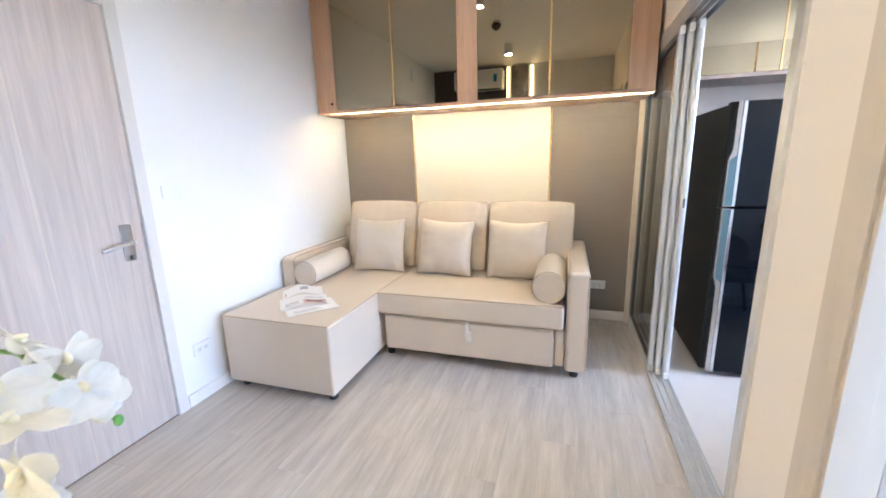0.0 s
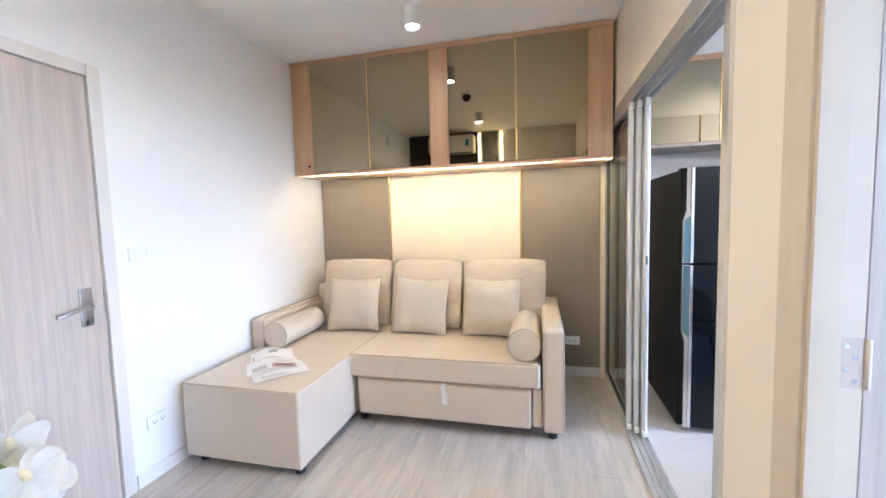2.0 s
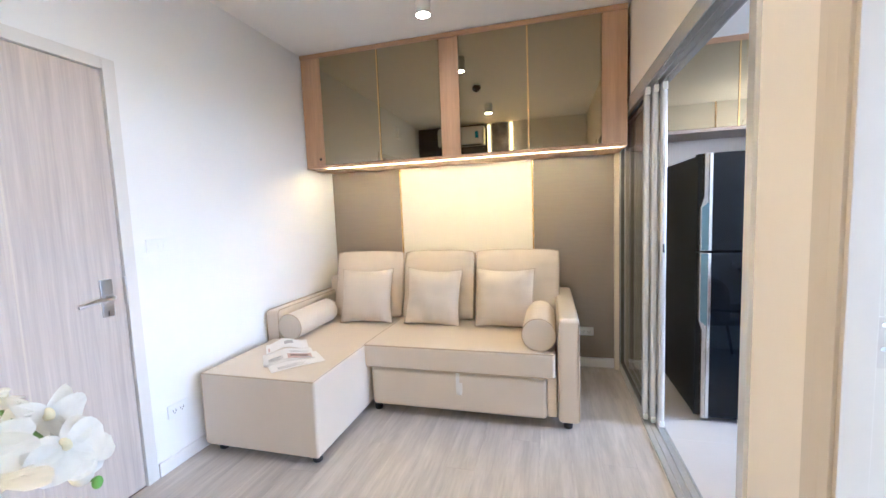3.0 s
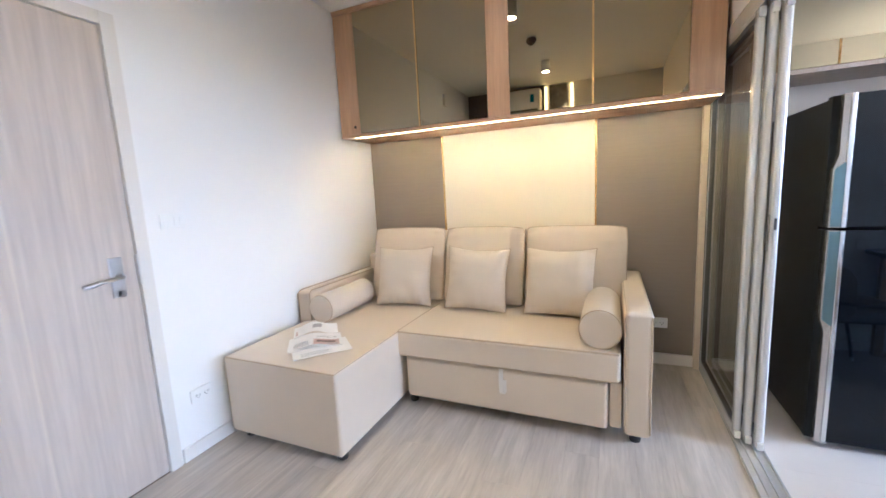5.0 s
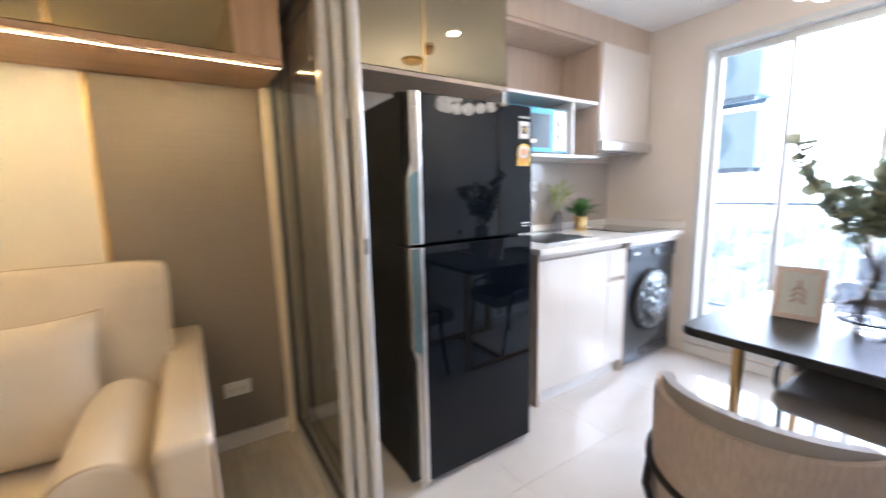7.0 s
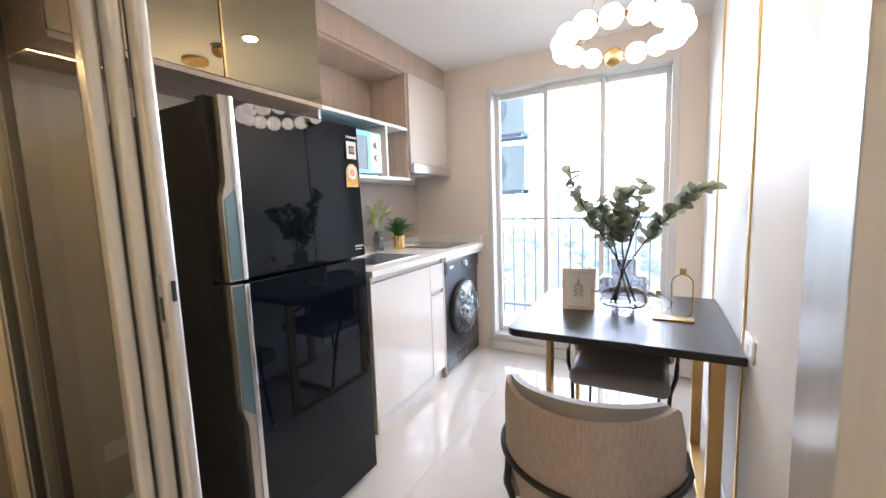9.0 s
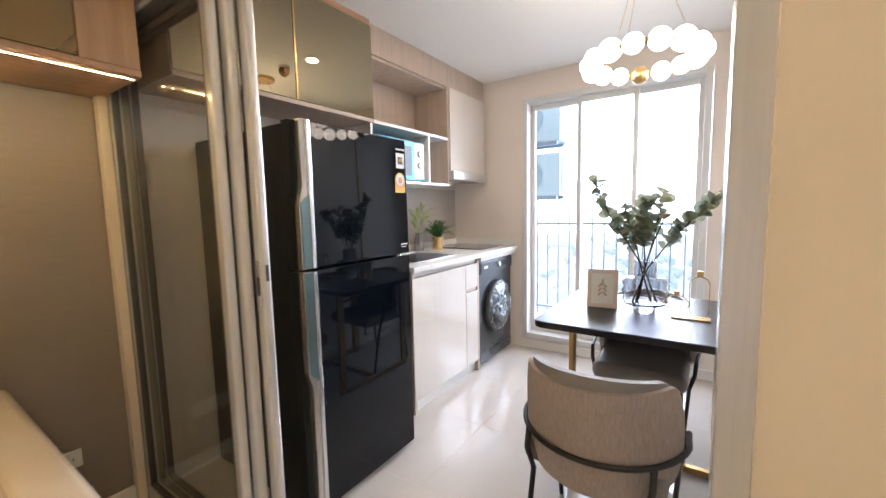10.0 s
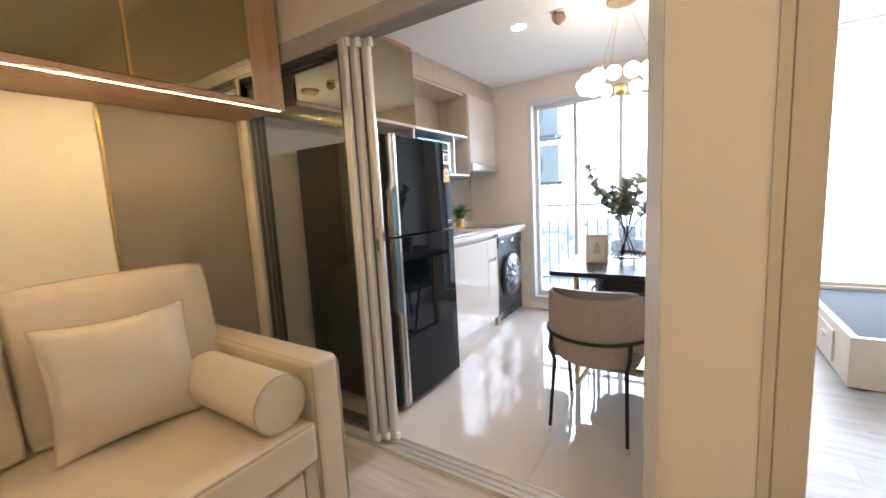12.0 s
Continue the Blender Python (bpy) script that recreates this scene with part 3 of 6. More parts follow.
for x, y0 in zip(SX, (2.815, 2.780, 2.738)):
    y1, z0, z1 = BY - 0.034, 0.018, OPEN_H - 0.016
    sl = part("sliding_leaf", joined(bx(x - 0.016, x + 0.016, y0, y0 + 0.045, z0, z1, 0.011, 4), bx(x - 0.016, x + 0.016, y1 - 0.045, y1, z0, z1, 0.003), bx(x - 0.0155, x + 0.0155, y0 + 0.045, y1 - 0.045, z0, z0 + 0.05, 0.003), bx(x - 0.0155, x + 0.0155, y0 + 0.045, y1 - 0.045, z1 - 0.05, z1, 0.003)), ALU, door_3, "satin aluminium sliding leaf")
    part("gasket", joined(bx(x - 0.012, x + 0.012, y0 + 0.045, y0 + 0.053, z0 + 0.05, z1 - 0.05), bx(x - 0.012, x + 0.012, y1 - 0.053, y1 - 0.045, z0 + 0.05, z1 - 0.05), bx(x - 0.012, x + 0.012, y0 + 0.053, y1 - 0.053, z1 - 0.075, z1 - 0.05), bx(x - 0.012, x + 0.012, y0 + 0.053, y1 - 0.053, z0 + 0.05, z0 + 0.06)), ALU_DARK, sl)
    gp = part("glass_pane", pane(x, y0 + 0.05, y1 - 0.05, z0 + 0.055, z1 - 0.055), DOOR_GLASS, sl, "tinted glass pane", smooth=0)
    gp.visible_shadow = False
    part("bumper", joined(bx(x - 0.012, x + 0.012, y0 - 0.012, y0, z1 - 0.07, z1 - 0.03, 0.003), bx(x - 0.012, x + 0.012, y0 - 0.012, y0, z0 + 0.005, z0 + 0.04, 0.003)), WHITE_PLASTIC, sl, "pale plastic bumper")
lx = SX[2] - 0.016
part("flush_pull", bx(lx - 0.0022, lx - 0.0004, 2.748, 2.774, 0.955, 1.115, 0.0006, 1), STRIP_METAL, door_3, "recessed metal pull plate")
part("latch_slot", bx(lx - 0.0034, lx - 0.0024, 2.756, 2.766, 1.005, 1.062), BLACK_PLASTIC, door_3)
part("latch_slot", bx(SX[2] - 0.005, SX[2] + 0.005, 2.7355, 2.7378, 1.05, 1.10), BLACK_PLASTIC, door_3)

# ---- balcony window ----
window_1 = structure("window_1", joined(
    bx(KX - 0.02, KX + 0.13, WY0 - 0.045, WY0, WZ0 - 0.045, WZ1 + 0.045, 0.004), bx(KX - 0.02, KX + 0.13, WY1, WY1 + 0.045, WZ0 - 0.045, WZ1 + 0.045, 0.004),
    bx(KX - 0.0195, KX + 0.13, WY0, WY1, WZ1, WZ1 + 0.0445, 0.004), bx(KX - 0.0195, KX + 0.13, WY0, WY1, WZ0 - 0.0445, WZ0, 0.004)), SASH, "tall aluminium sliding window to the balcony")
for i, (a, b, x) in enumerate(((2.485, WY1, KX + 0.09), (2.07, 2.52, KX + 0.05), (WY0, 2.105, KX + 0.09))):
    wf = part("window_sash", joined(bx(x - 0.016, x + 0.016, a, a + 0.036, WZ0, WZ1, 0.003), bx(x - 0.016, x + 0.016, b - 0.036, b, WZ0, WZ1, 0.003), bx(x - 0.0155, x + 0.0155, a + 0.036, b - 0.036, WZ0, WZ0 + 0.05, 0.003), bx(x - 0.0155, x + 0.0155, a + 0.036, b - 0.036, WZ1 - 0.045, WZ1, 0.003)), SASH, window_1, "light grey sash")
    gp = part("pane", pane(x, a + 0.034, b - 0.034, WZ0 + 0.048, WZ1 - 0.043), PANE, wf, smooth=0)
    gp.visible_shadow = False

# ---- bedroom window ----
window_2 = structure("window_2", joined(*[bx(RX + 0.03, RX + 0.09, y, y + 0.05, 0.31, 2.33) for y in (-2.0, -1.2, -0.4, 0.35, 1.10)], bx(RX + 0.031, RX + 0.089, -1.95, 1.10, 0.31, 0.36), bx(RX + 0.031, RX + 0.089, -1.95, 1.10, 2.28, 2.33)), ALU, "wide aluminium bedroom window behind sheer curtains")
part("window_sill", bx(RX - 0.16, RX + 0.03, -2.0, 1.16, 0.31, 0.345, 0.004), TRIM, window_2, "pale wooden window sill")

# ---- living room: wall panels and upper cabinet ----
PZ = 1.735
for name, x0, x1, mat, lab in (("wall_panel", LX + 0.002, -1.054, TAUPE, "taupe wall panel beside a cream panel"), ("wall_panel", -1.040, 0.115, CREAM_PANEL, "cream wall panel washed by warm strip light"), ("wall_panel", 0.129, PX0 - 0.006, TAUPE, "taupe wall panel behind the sofa end")):
    structure(name, bx(x0, x1, BY - 0.016, BY - 0.001, 0.076, PZ - 0.001, 0.002, 1), mat, lab)
for x in (-1.047, 0.122):
    structure("trim_gold", bx(x - 0.006, x + 0.006, BY - 0.022, BY - 0.001, 0.076, PZ - 0.001, 0.001, 1), GOLD, "slim vertical gold trim")
structure("trim_post", joined(bx(0.750, 0.783, BY - 0.064, BY - 0.017, 0, PZ, 0.003), ), TRIM, "cream post at the end of the panels")

cab = thing("wall_cabinet", (-0.48, 3.48, PZ), "oak wall cabinet with bronze mirror doors and strip light", "cabinet")
CX0, CX1, CY = LX + 0.012, 0.776, 3.262
for nm, b, m in (("bottom_board", (CX0, CX1, CY + 0.02, BY - 0.002, PZ, PZ + 0.024), OAK_X), ("top_board", (CX0, CX1, CY + 0.02, BY - 0.002, 2.63, 2.656), OAK_X), ("side_board", (CX0, CX0 + 0.02, CY + 0.02, BY - 0.002, PZ + 0.024, 2.63), OAK), ("side_board", (CX1 - 0.02, CX1, CY + 0.02, BY - 0.002, PZ + 0.024, 2.63), OAK), ("back_board", (CX0 + 0.02, CX1 - 0.02, BY - 0.02, BY - 0.003, PZ + 0.024, 2.63), OAK)):
    part(nm, bx(*b), m, cab)
part("top_rail", bx(CX0, CX1, CY - 0.012, CY + 0.02, 2.624, 2.657, 0.002), OAK_X, cab, "oak cornice rail")
part("bottom_rail", bx(CX0, CX1, CY - 0.003, CY + 0.02, PZ, PZ + 0.022, 0.002), OAK_X, cab)
for a, b in ((CX0, -1.547), (-0.534, -0.386), (0.613, CX1)):
    st = part("stile", bx(a + 0.001, b - 0.001, CY - 0.001, CY + 0.02, PZ + 0.023, 2.623, 0.002), OAK, cab, "plain oak front panel")
    if a == CX0:
        part("cable_grommet", cyl((a + 0.135, CY - 0.004, PZ + 0.075), (a + 0.135, CY, PZ + 0.075), 0.011, n=20), BLACK_PLASTIC, st)
for a, b, g in ((-1.547, -1.040, 1), (-1.040, -0.534, 0), (-0.386, 0.118, 1), (0.118, 0.613, 0)):
    md = part("mirror_door", bx(a + 0.002, b - 0.002, CY - 0.002, CY + 0.018, PZ + 0.024, 2.622, 0.0015, 1), BRONZE_MIRROR, cab, "bronze mirror door", smooth=0)
    if g:
        part("gold_edge", bx(b - 0.006, b + 0.006, CY - 0.007, CY - 0.0025, PZ + 0.025, 2.620, 0.001, 1), GOLD, md, "gold edge strip")
part("light_channel", bx(CX0 + 0.06, CX1 - 0.01, CY + 0.0284, CY + 0.0352, PZ - 0.003, PZ, 0.0008, 1), ALU, cab)
# added lip that screens part of the strip so its line looks thinner
part("channel_lip", bx(CX0 + 0.06, CX1 - 0.01, CY + 0.0282, CY + 0.0292, PZ - 0.0045, PZ - 0.0032), ALU, cab, smooth=0)
part("led_strip", bx(CX0 + 0.09, CX1 - 0.012, CY + 0.0304, CY + 0.0328, PZ - 0.0042, PZ - 0.0032), LED, cab, "lit warm strip light", smooth=0)

# ---- sofa bed with chaise ----
def thick(rows, off):
    """A bent strip of some thickness from pairs of places along it."""
    bm = bmesh.new()
    off = Vector(off)
    a = [[bm.verts.new(Vector(p)) for p in r] for r in rows]
    b = [[bm.verts.new(Vector(p) + off) for p in r] for r in rows]
    for i in range(len(rows) - 1):
        bm.faces.new((a[i][0], a[i][1], a[i + 1][1], a[i + 1][0]))
        bm.faces.new((b[i][0], b[i + 1][0], b[i + 1][1], b[i][1]))
        for k in (0, 1):
            bm.faces.new((a[i][k], a[i + 1][k], b[i + 1][k], b[i][k]))
    bm.faces.new((a[0][0], b[0][0], b[0][1], a[0][1]))
    bm.faces.new((a[-1][0], a[-1][1], b[-1][1], b[-1][0]))
    return bm


def piping(points, r=0.004, closed=True):
    return tube(points, r, 8, closed)


def rim_box(x0, x1, y, z0, z1):
    return [(x0, y, z0), (x1, y, z0), (x1, y, z1), (x0, y, z1)]


sofa = thing("sofa", (-0.65, 2.9, 0.0), "cream faux-leather corner sofa bed with chaise and pull-out drawer", "sofa")
ch = part("chaise", bx(-1.67, -0.937, 2.0, 3.40, 0.052, 0.474, 0.014, 3), LEATHER, sofa, "cream faux-leather chaise with piped edges")
part("piping", joined(piping([(-1.662, 2.004, 0.470), (-0.945, 2.004, 0.470), (-0.943, 2.60, 0.470)], 0.0045, False), piping([(-1.664, 2.003, 0.075), (-1.664, 2.003, 0.465)], 0.004, False)), PIPING, ch)
st = part("seat", bx(-0.955, 0.275, 2.585, 3.42, 0.325, 0.476, 0.020, 3), LEATHER, sofa, "long cream seat cushion")
part("piping", joined(piping([(-0.945, 2.60, 0.472), (-0.94, 2.592, 0.472), (0.268, 2.592, 0.472)], 0.005, False), piping([(-0.945, 2.60, 0.472), (-0.93, 3.2, 0.475)], 0.0045, False), piping([(-0.93, 2.592, 0.330), (0.268, 2.592, 0.330)], 0.004, False)), PIPING, st)
part("frame", joined(bx(-0.93, 0.285, 2.66, 3.60, 0.07, 0.322), bx(-1.66, 0.30, 3.40, 3.62, 0.065, 0.80, 0.03, 3)), LEATHER, sofa)
dr = part("drawer_front", bx(-0.905, 0.222, 2.602, 2.66, 0.066, 0.316, 0.022, 3), LEATHER, sofa, "padded pull-out drawer front")
part("side_stile", bx(0.226, 0.284, 2.612, 2.66, 0.080, 0.321, 0.012, 2), LEATHER, sofa)
strap = [(-0.315 + dx, 2.592 - dy, z) for dx, dy, z in ((0, -0.004, 0.322), (0.002, 0.012, 0.29), (0.004, 0.022, 0.24), (0.006, 0.020, 0.20), (0.012, 0.012, 0.188), (0.018, 0.004, 0.20), (0.016, -0.004, 0.26))]
part("pull_strap", thick([[(x + s * 0.012, y, z) for s in (-1, 1)] for x, y, z in strap], (0, 0.002, 0)), material("white_webbing", (0.74, 0.71, 0.66), 0.7, bump=0.3, bump_scale=500), dr, "white fabric pull strap")
for x0, x1, y0, lab in ((0.287, 0.412, 2.60, "padded cream armrest"), (-1.722, -1.612, 2.62, "low padded armrest against the wall")):
    ar = part("armrest", bx(x0, x1, y0, 3.60, 0.052 if x0 > 0 else 0.43, 0.685 if x0 > 0 else 0.672, 0.026, 4), LEATHER, sofa, lab)
    zz = 0.078 if x0 > 0 else 0.44
    part("piping", joined(piping([(x0 + 0.006, y0 + 0.004, zz), (x0 + 0.006, y0 + 0.004, 0.655), (x0 + 0.012, y0 + 0.03, 0.676), (x0 + 0.010, 3.58, 0.676)], 0.0042, False), piping([(x1 - 0.006, y0 + 0.004, zz), (x1 - 0.006, y0 + 0.004, 0.655), (x1 - 0.012, y0 + 0.03, 0.676), (x1 - 0.010, 3.58, 0.676)], 0.0042, False)), PIPING, ar)
for i, (x0, x1) in enumerate(((-1.535, -0.925), (-0.915, -0.325), (-0.318, 0.322))):
    bm, rim = pillow(x1 - x0, 0.545, 0.205, 34, 0.022, 10 + i, -0.012, 0.10, 3.0)
    m = pose((x0 + x1) / 2, 3.29, 0.472, -14, 0, (1.5, -0.5, -2.0)[i])
    bc = part("back_cushion", moved(bm, m), LEATHER, sofa, "plump cream back cushion with piping", smooth=50)
    part("piping", piping([m @ Vector(p) for p in rim], 0.0042), PIPING, bc)
for x, y in ((-0.99, 2.07), (-1.61, 2.07), (-0.90, 2.68), (0.345, 2.67), (-1.61, 3.52), (0.345, 3.52)):
    part("foot", cyl((x, y, 0.0), (x, y, 0.050), 0.026, 0.030, 20, 0.004), BLACK_PLASTIC, sofa, "short black plastic foot")
for i, (cx, cy, w, rz, tilt) in enumerate(((-1.172, 3.085, 0.43, 6, -17), (-0.625, 3.085, 0.43, 3, -15), (-0.075, 3.09, 0.435, -4, -14))):
    cu = thing("throw_pillow", (cx, cy, 0.474), "square beige satin throw pillow leaning on the sofa back", "pillow", "pillows on the sofa")
    bm, rim = pillow(w, 0.435, 0.155, 34, 0.075, 20 + i, 0.008)
    m = pose(cx, cy, 0.476, tilt, 0 if i != 1 else 3, rz)
    part("cover", moved(bm, m), CUSHION, cu, smooth=60)
    part("piping", piping([m @ Vector(p) for p in rim], 0.0032), PIPING, cu)
for (a, b, r) in (((-1.515, 2.60, 0.0), (-1.525, 3.12, 0.0), 0.092), ((0.180, 2.63, 0.0), (0.182, 3.14, 0.0), 0.100)):
    bo = thing("bolster", (a[0], (a[1] + b[1]) / 2, 0.474), "round beige bolster lying along the armrest", "bolster", "bolsters on the sofa")
    z = 0.474 + r
    part("cover", cyl((a[0], a[1], z), (b[0], b[1], z), r, n=40, bevel=0.014), CUSHION, bo, smooth=40)
    for e in (a, b):
        part("piping", piping([(e[0] + (r - 0.002) * math.cos(k * math.tau / 40), e[1] + (0.008 if e is a else -0.008), z + (r - 0.002) * math.sin(k * math.tau / 40)) for k in range(40)], 0.0035), PIPING, bo)

# ---- magazine on the chaise ----
mag = thing("magazine", (-1.28, 2.29, 0.475), "open magazine with pictures lying on the chaise", "magazine")


def sheet(w, d, lift, m, n=8):
    return moved(thick([[(w * i / n, y, lift * math.sin(math.pi * min(1.0, i / n * 1.1)) ** 2) for y in (0, d)] for i in range(n + 1)], (0, 0, 0.002)), m)


PRINT_GREY = material("grey_print", (0.42, 0.40, 0.40), 0.5)
PRINT_BROWN = material("dark_brown_print", (0.22, 0.13, 0.11), 0.45, stain=0.5, stain_scale=30.0)
mb = pose(-1.24, 2.06, 0.4775, 0, 0, 48)
lower = part("lower_page", sheet(0.30, 0.21, 0.004, mb), PAPER, mag, "white printed pages")
mc = pose(-1.345, 2.125, 0.484, 0, 0, 40)
tp = part("open_page", sheet(0.285, 0.20, 0.020, mc, 14), PAPER, mag, "curling open page")
under = part("under_page", sheet(0.28, 0.198, 0.012, mc @ pose(0.006, -0.008, -0.004, 0, 0, 3), 14), PAPER, mag, "second page below the curl")


def printed(w, d, x, y, lift, m, mat, owner, name="text_line"):
    """A printed patch that follows the curl of a page 0.285 m wide."""
    n = 6
    rows = [[(x + w * i / n, yy, lift * math.sin(math.pi * min(1.0, (x + w * i / n) / 0.285 * 1.1)) ** 2 + 0.0024) for yy in (y, y + d)] for i in range(n + 1)]
    part(name, moved(thick(rows, (0, 0, 0.0004)), m), mat, owner)


printed(0.135, 0.085, 0.135, 0.008, 0.020, mc, PHOTO_TINT, tp, "picture")
printed(0.100, 0.030, 0.150, 0.040, 0.0203, mc @ pose(0, 0, 0.0006), PRINT_BROWN, tp, "picture")
printed(0.060, 0.018, 0.205, 0.014, 0.0203, mc @ pose(0, 0, 0.0006), PRINT_GREY, tp, "picture")
for k in range(9):
    printed(0.080 - 0.012 * (k % 3 == 2), 0.0024, 0.030, 0.020 + k * 0.0075, 0.020, mc, PRINT_GREY, tp)
for k in range(4):
    printed(0.11, 0.0026, 0.150, 0.115 + k * 0.010, 0.020, mc, PRINT_GREY, tp)
for k in range(5):
    printed(0.16 - 0.02 * (k % 2), 0.0026, 0.04, 0.018 + k * 0.010, 0.004, mb, PRINT_GREY, lower)
back = part("raised_page", sheet(0.25, 0.13, 0.03, mc @ pose(0.02, 0.195, 0.004, 8), 14), PAPER, mag, "page folded back")
printed(0.055, 0.045, 0.105, 0.045, 0.031, mc @ pose(0.02, 0.195, 0.004, 8), PRINT_GREY, back, "picture")
printed(0.045, 0.05, 0.012, 0.02, 0.030, mc @ pose(0.02, 0.195, 0.004, 8), PHOTO_TINT, back, "picture")

# ---- switches and sockets ----
def wall_plate(name, lab, cat, c, axis, w=0.118, h=0.072, sockets=0, rockers=0):
    t = thing(name, c, lab, cat)
    m = Matrix.Translation(c) @ (pose(0, 0, 0, 90, 0, 90) if axis == "x" else pose(0, 0, 0, 90, 0, 180 if axis == "back" else 0))
    part("plate", moved(bx(-w / 2, w / 2, -h / 2, h / 2, 0, 0.009, 0.003), m), WHITE_PLASTIC, t)
    for k in range(rockers):
        part("rocker", moved(bx(0.002 + k * 0.026, 0.024 + k * 0.026, -0.022, 0.022, 0.0095, 0.013, 0.002), m), WHITE_PLASTIC, t)
    for k in range(sockets):
        cx = (k - (sockets - 1) / 2) * 0.045
        part("socket_hole", moved(joined(bx(cx - 0.010, cx - 0.007, -0.006, 0.006, 0.0085, 0.0095), bx(cx + 0.007, cx + 0.010, -0.006, 0.006, 0.0085, 0.0095), cyl((cx, -0.013, 0.0085), (cx, -0.013, 0.0095), 0.003, n=12)), m), BLACK_PLASTIC, t)
    return t


wall_plate("light_switch", "white double light switch on the white wall", "switch", (LX, 1.88, 1.21), "x", rockers=2)
wall_plate("wall_socket", "white double wall socket above the skirting", "socket", (LX, 1.90, 0.31), "x", sockets=2)
wall_plate("wall_socket", "white wall socket on the taupe panel", "socket", (0.535, BY - 0.016, 0.30), "y", sockets=2)

# ---- ceiling fittings ----
def ceiling_spot(x, y, face):
    t = thing("ceiling_light", (x, y, LIVING_H), "white surface-mounted cylinder downlight, switched on", "ceiling light", "downlights in the living room")
    part("housing", lathe([(0.043, 0), (0.047, 0), (0.047, -0.115), (0.044, -0.118), (0.039, -0.110), (0.038, -0.07), (0.005, -0.069)], (x, y, LIVING_H)), WHITE_PLASTIC, t)
    part("lamp", cyl((x, y, LIVING_H - 0.112), (x, y, LIVING_H - 0.100), 0.037, n=28), face, t, "glowing lamp face")


ceiling_spot(-0.485, 2.74, SPOT_FACE_DIM)
ceiling_spot(-0.46, 1.18, SPOT_FACE)
spr = thing("smoke_detector", (-0.47, 1.98, LIVING_H), "smoke detector in a dark paper wrap on the ceiling", "detector")
part("base", lathe([(0.045, 0), (0.048, -0.008), (0.040, -0.014), (0.01, -0.015)], (-0.47, 1.98, LIVING_H)), WHITE_PLASTIC, spr)
part("paper_wrap", lathe([(0.040, -0.0145), (0.048, -0.03), (0.042, -0.055), (0.018, -0.075), (0.006, -0.08)], (-0.47, 1.98, LIVING_H), 6), material("dark_wrapping_paper", (0.10, 0.065, 0.04), 0.6, stain=0.3, stain_scale=30), spr, "crumpled dark wrap", smooth=0)
box = thing("chime_box", (LX, 1.08, 2.42), "small white box above the entrance door", "box")
part("casing", bx(LX, LX + 0.035, 1.02, 1.13, 2.36, 2.50, 0.006), WHITE_PLASTIC, box)

# ---- media wall, seen in the mirror doors ----
structure("wall_panel_dark", bx(LX + 0.002, -0.63, SY, SY + 0.02, 0, LIVING_H - 0.01), DARK_PANEL, "dark brown panel behind the air conditioner")
structure("wall_panel_marble", bx(-0.565, -0.325, SY, SY + 0.03, 0, LIVING_H - 0.02, 0.002, 1), MARBLE, "grey veined marble panel with lit edges")
for a, b in ((-0.629, -0.60), (-0.29, -0.26)):
    structure("trim_light", bx(a, b, SY, SY + 0.012, 0.4, LIVING_H - 0.03), LED_SOFT, "warm strip light beside the marble panel", smooth=0)
ac = thing("air_conditioner", (-1.0, SY + 0.02, 2.30), "white split air conditioner high on the dark panel", "air conditioner")
part("casing", bx(-1.37, -0.66, SY + 0.021, SY + 0.22, 2.33, 2.60, 0.03, 4), WHITE_PLASTIC, ac)
part("louvre", bx(-1.33, -0.70, SY + 0.15, SY + 0.215, 2.322, 2.335, 0.004), BLACK_PLASTIC, ac, "dark air outlet")
part("display_sticker", bx(-0.79, -0.74, SY + 0.2205, SY + 0.2225, 2.42, 2.52), BLUE_FILM, ac)

# ---- console and orchid beside the entrance ----
con = thing("console", (-0.8, 0.33, 0.0), "white narrow console against the media wall", "console")
part("top", bx(-1.30, -0.34, SY + 0.035, SY + 0.40, 0.70, 0.725, 0.004), QUARTZ, con)
part("body", bx(-1.28, -0.36, SY + 0.035, SY + 0.38, 0.04, 0.699, 0.004), WHITE_PLASTIC, con)
orc = thing("orchid", (-0.46, 0.36, 0.725), "white moth orchid in a white pot, arching over the console", "plant")
part("pot", lathe([(0.045, 0.0), (0.05, 0.004), (0.062, 0.11), (0.057, 0.11), (0.05, 0.09), (0.004, 0.09)], (-0.46, 0.36, 0.725), 32), WHITE_PLASTIC, orc)
GREEN = material("green_orchid_stem", (0.16, 0.28, 0.06), 0.45, stain=0.2, stain_scale=30)
part("stem", tube([(-0.46, 0.36, 0.80), (-0.46, 0.38, 1.0), (-0.42, 0.43, 1.13), (-0.34, 0.49, 1.165), (-0.285, 0.535, 1.14), (-0.25, 0.565, 1.08), (-0.238, 0.58, 1.04)], 0.0035, 8, r_end=0.002), GREEN, orc)
part("stem", tube([(-0.45, 0.36, 0.80), (-0.40, 0.36, 0.95), (-0.31, 0.39, 1.06), (-0.23, 0.43, 1.09), (-0.18, 0.455, 1.07)], 0.0035, 8, r_end=0.002), GREEN, orc)
part("bud", ball((-0.236, 0.583, 1.036), 0.006, 14, (0.8, 0.9, 1.2)), material("green_orchid_bud", (0.15, 0.34, 0.06), 0.5), orc, "small green bud")
part("bud", ball((-0.245, 0.575, 1.052), 0.013, 14, (0.9, 0.9, 1.15)), PETAL, orc)


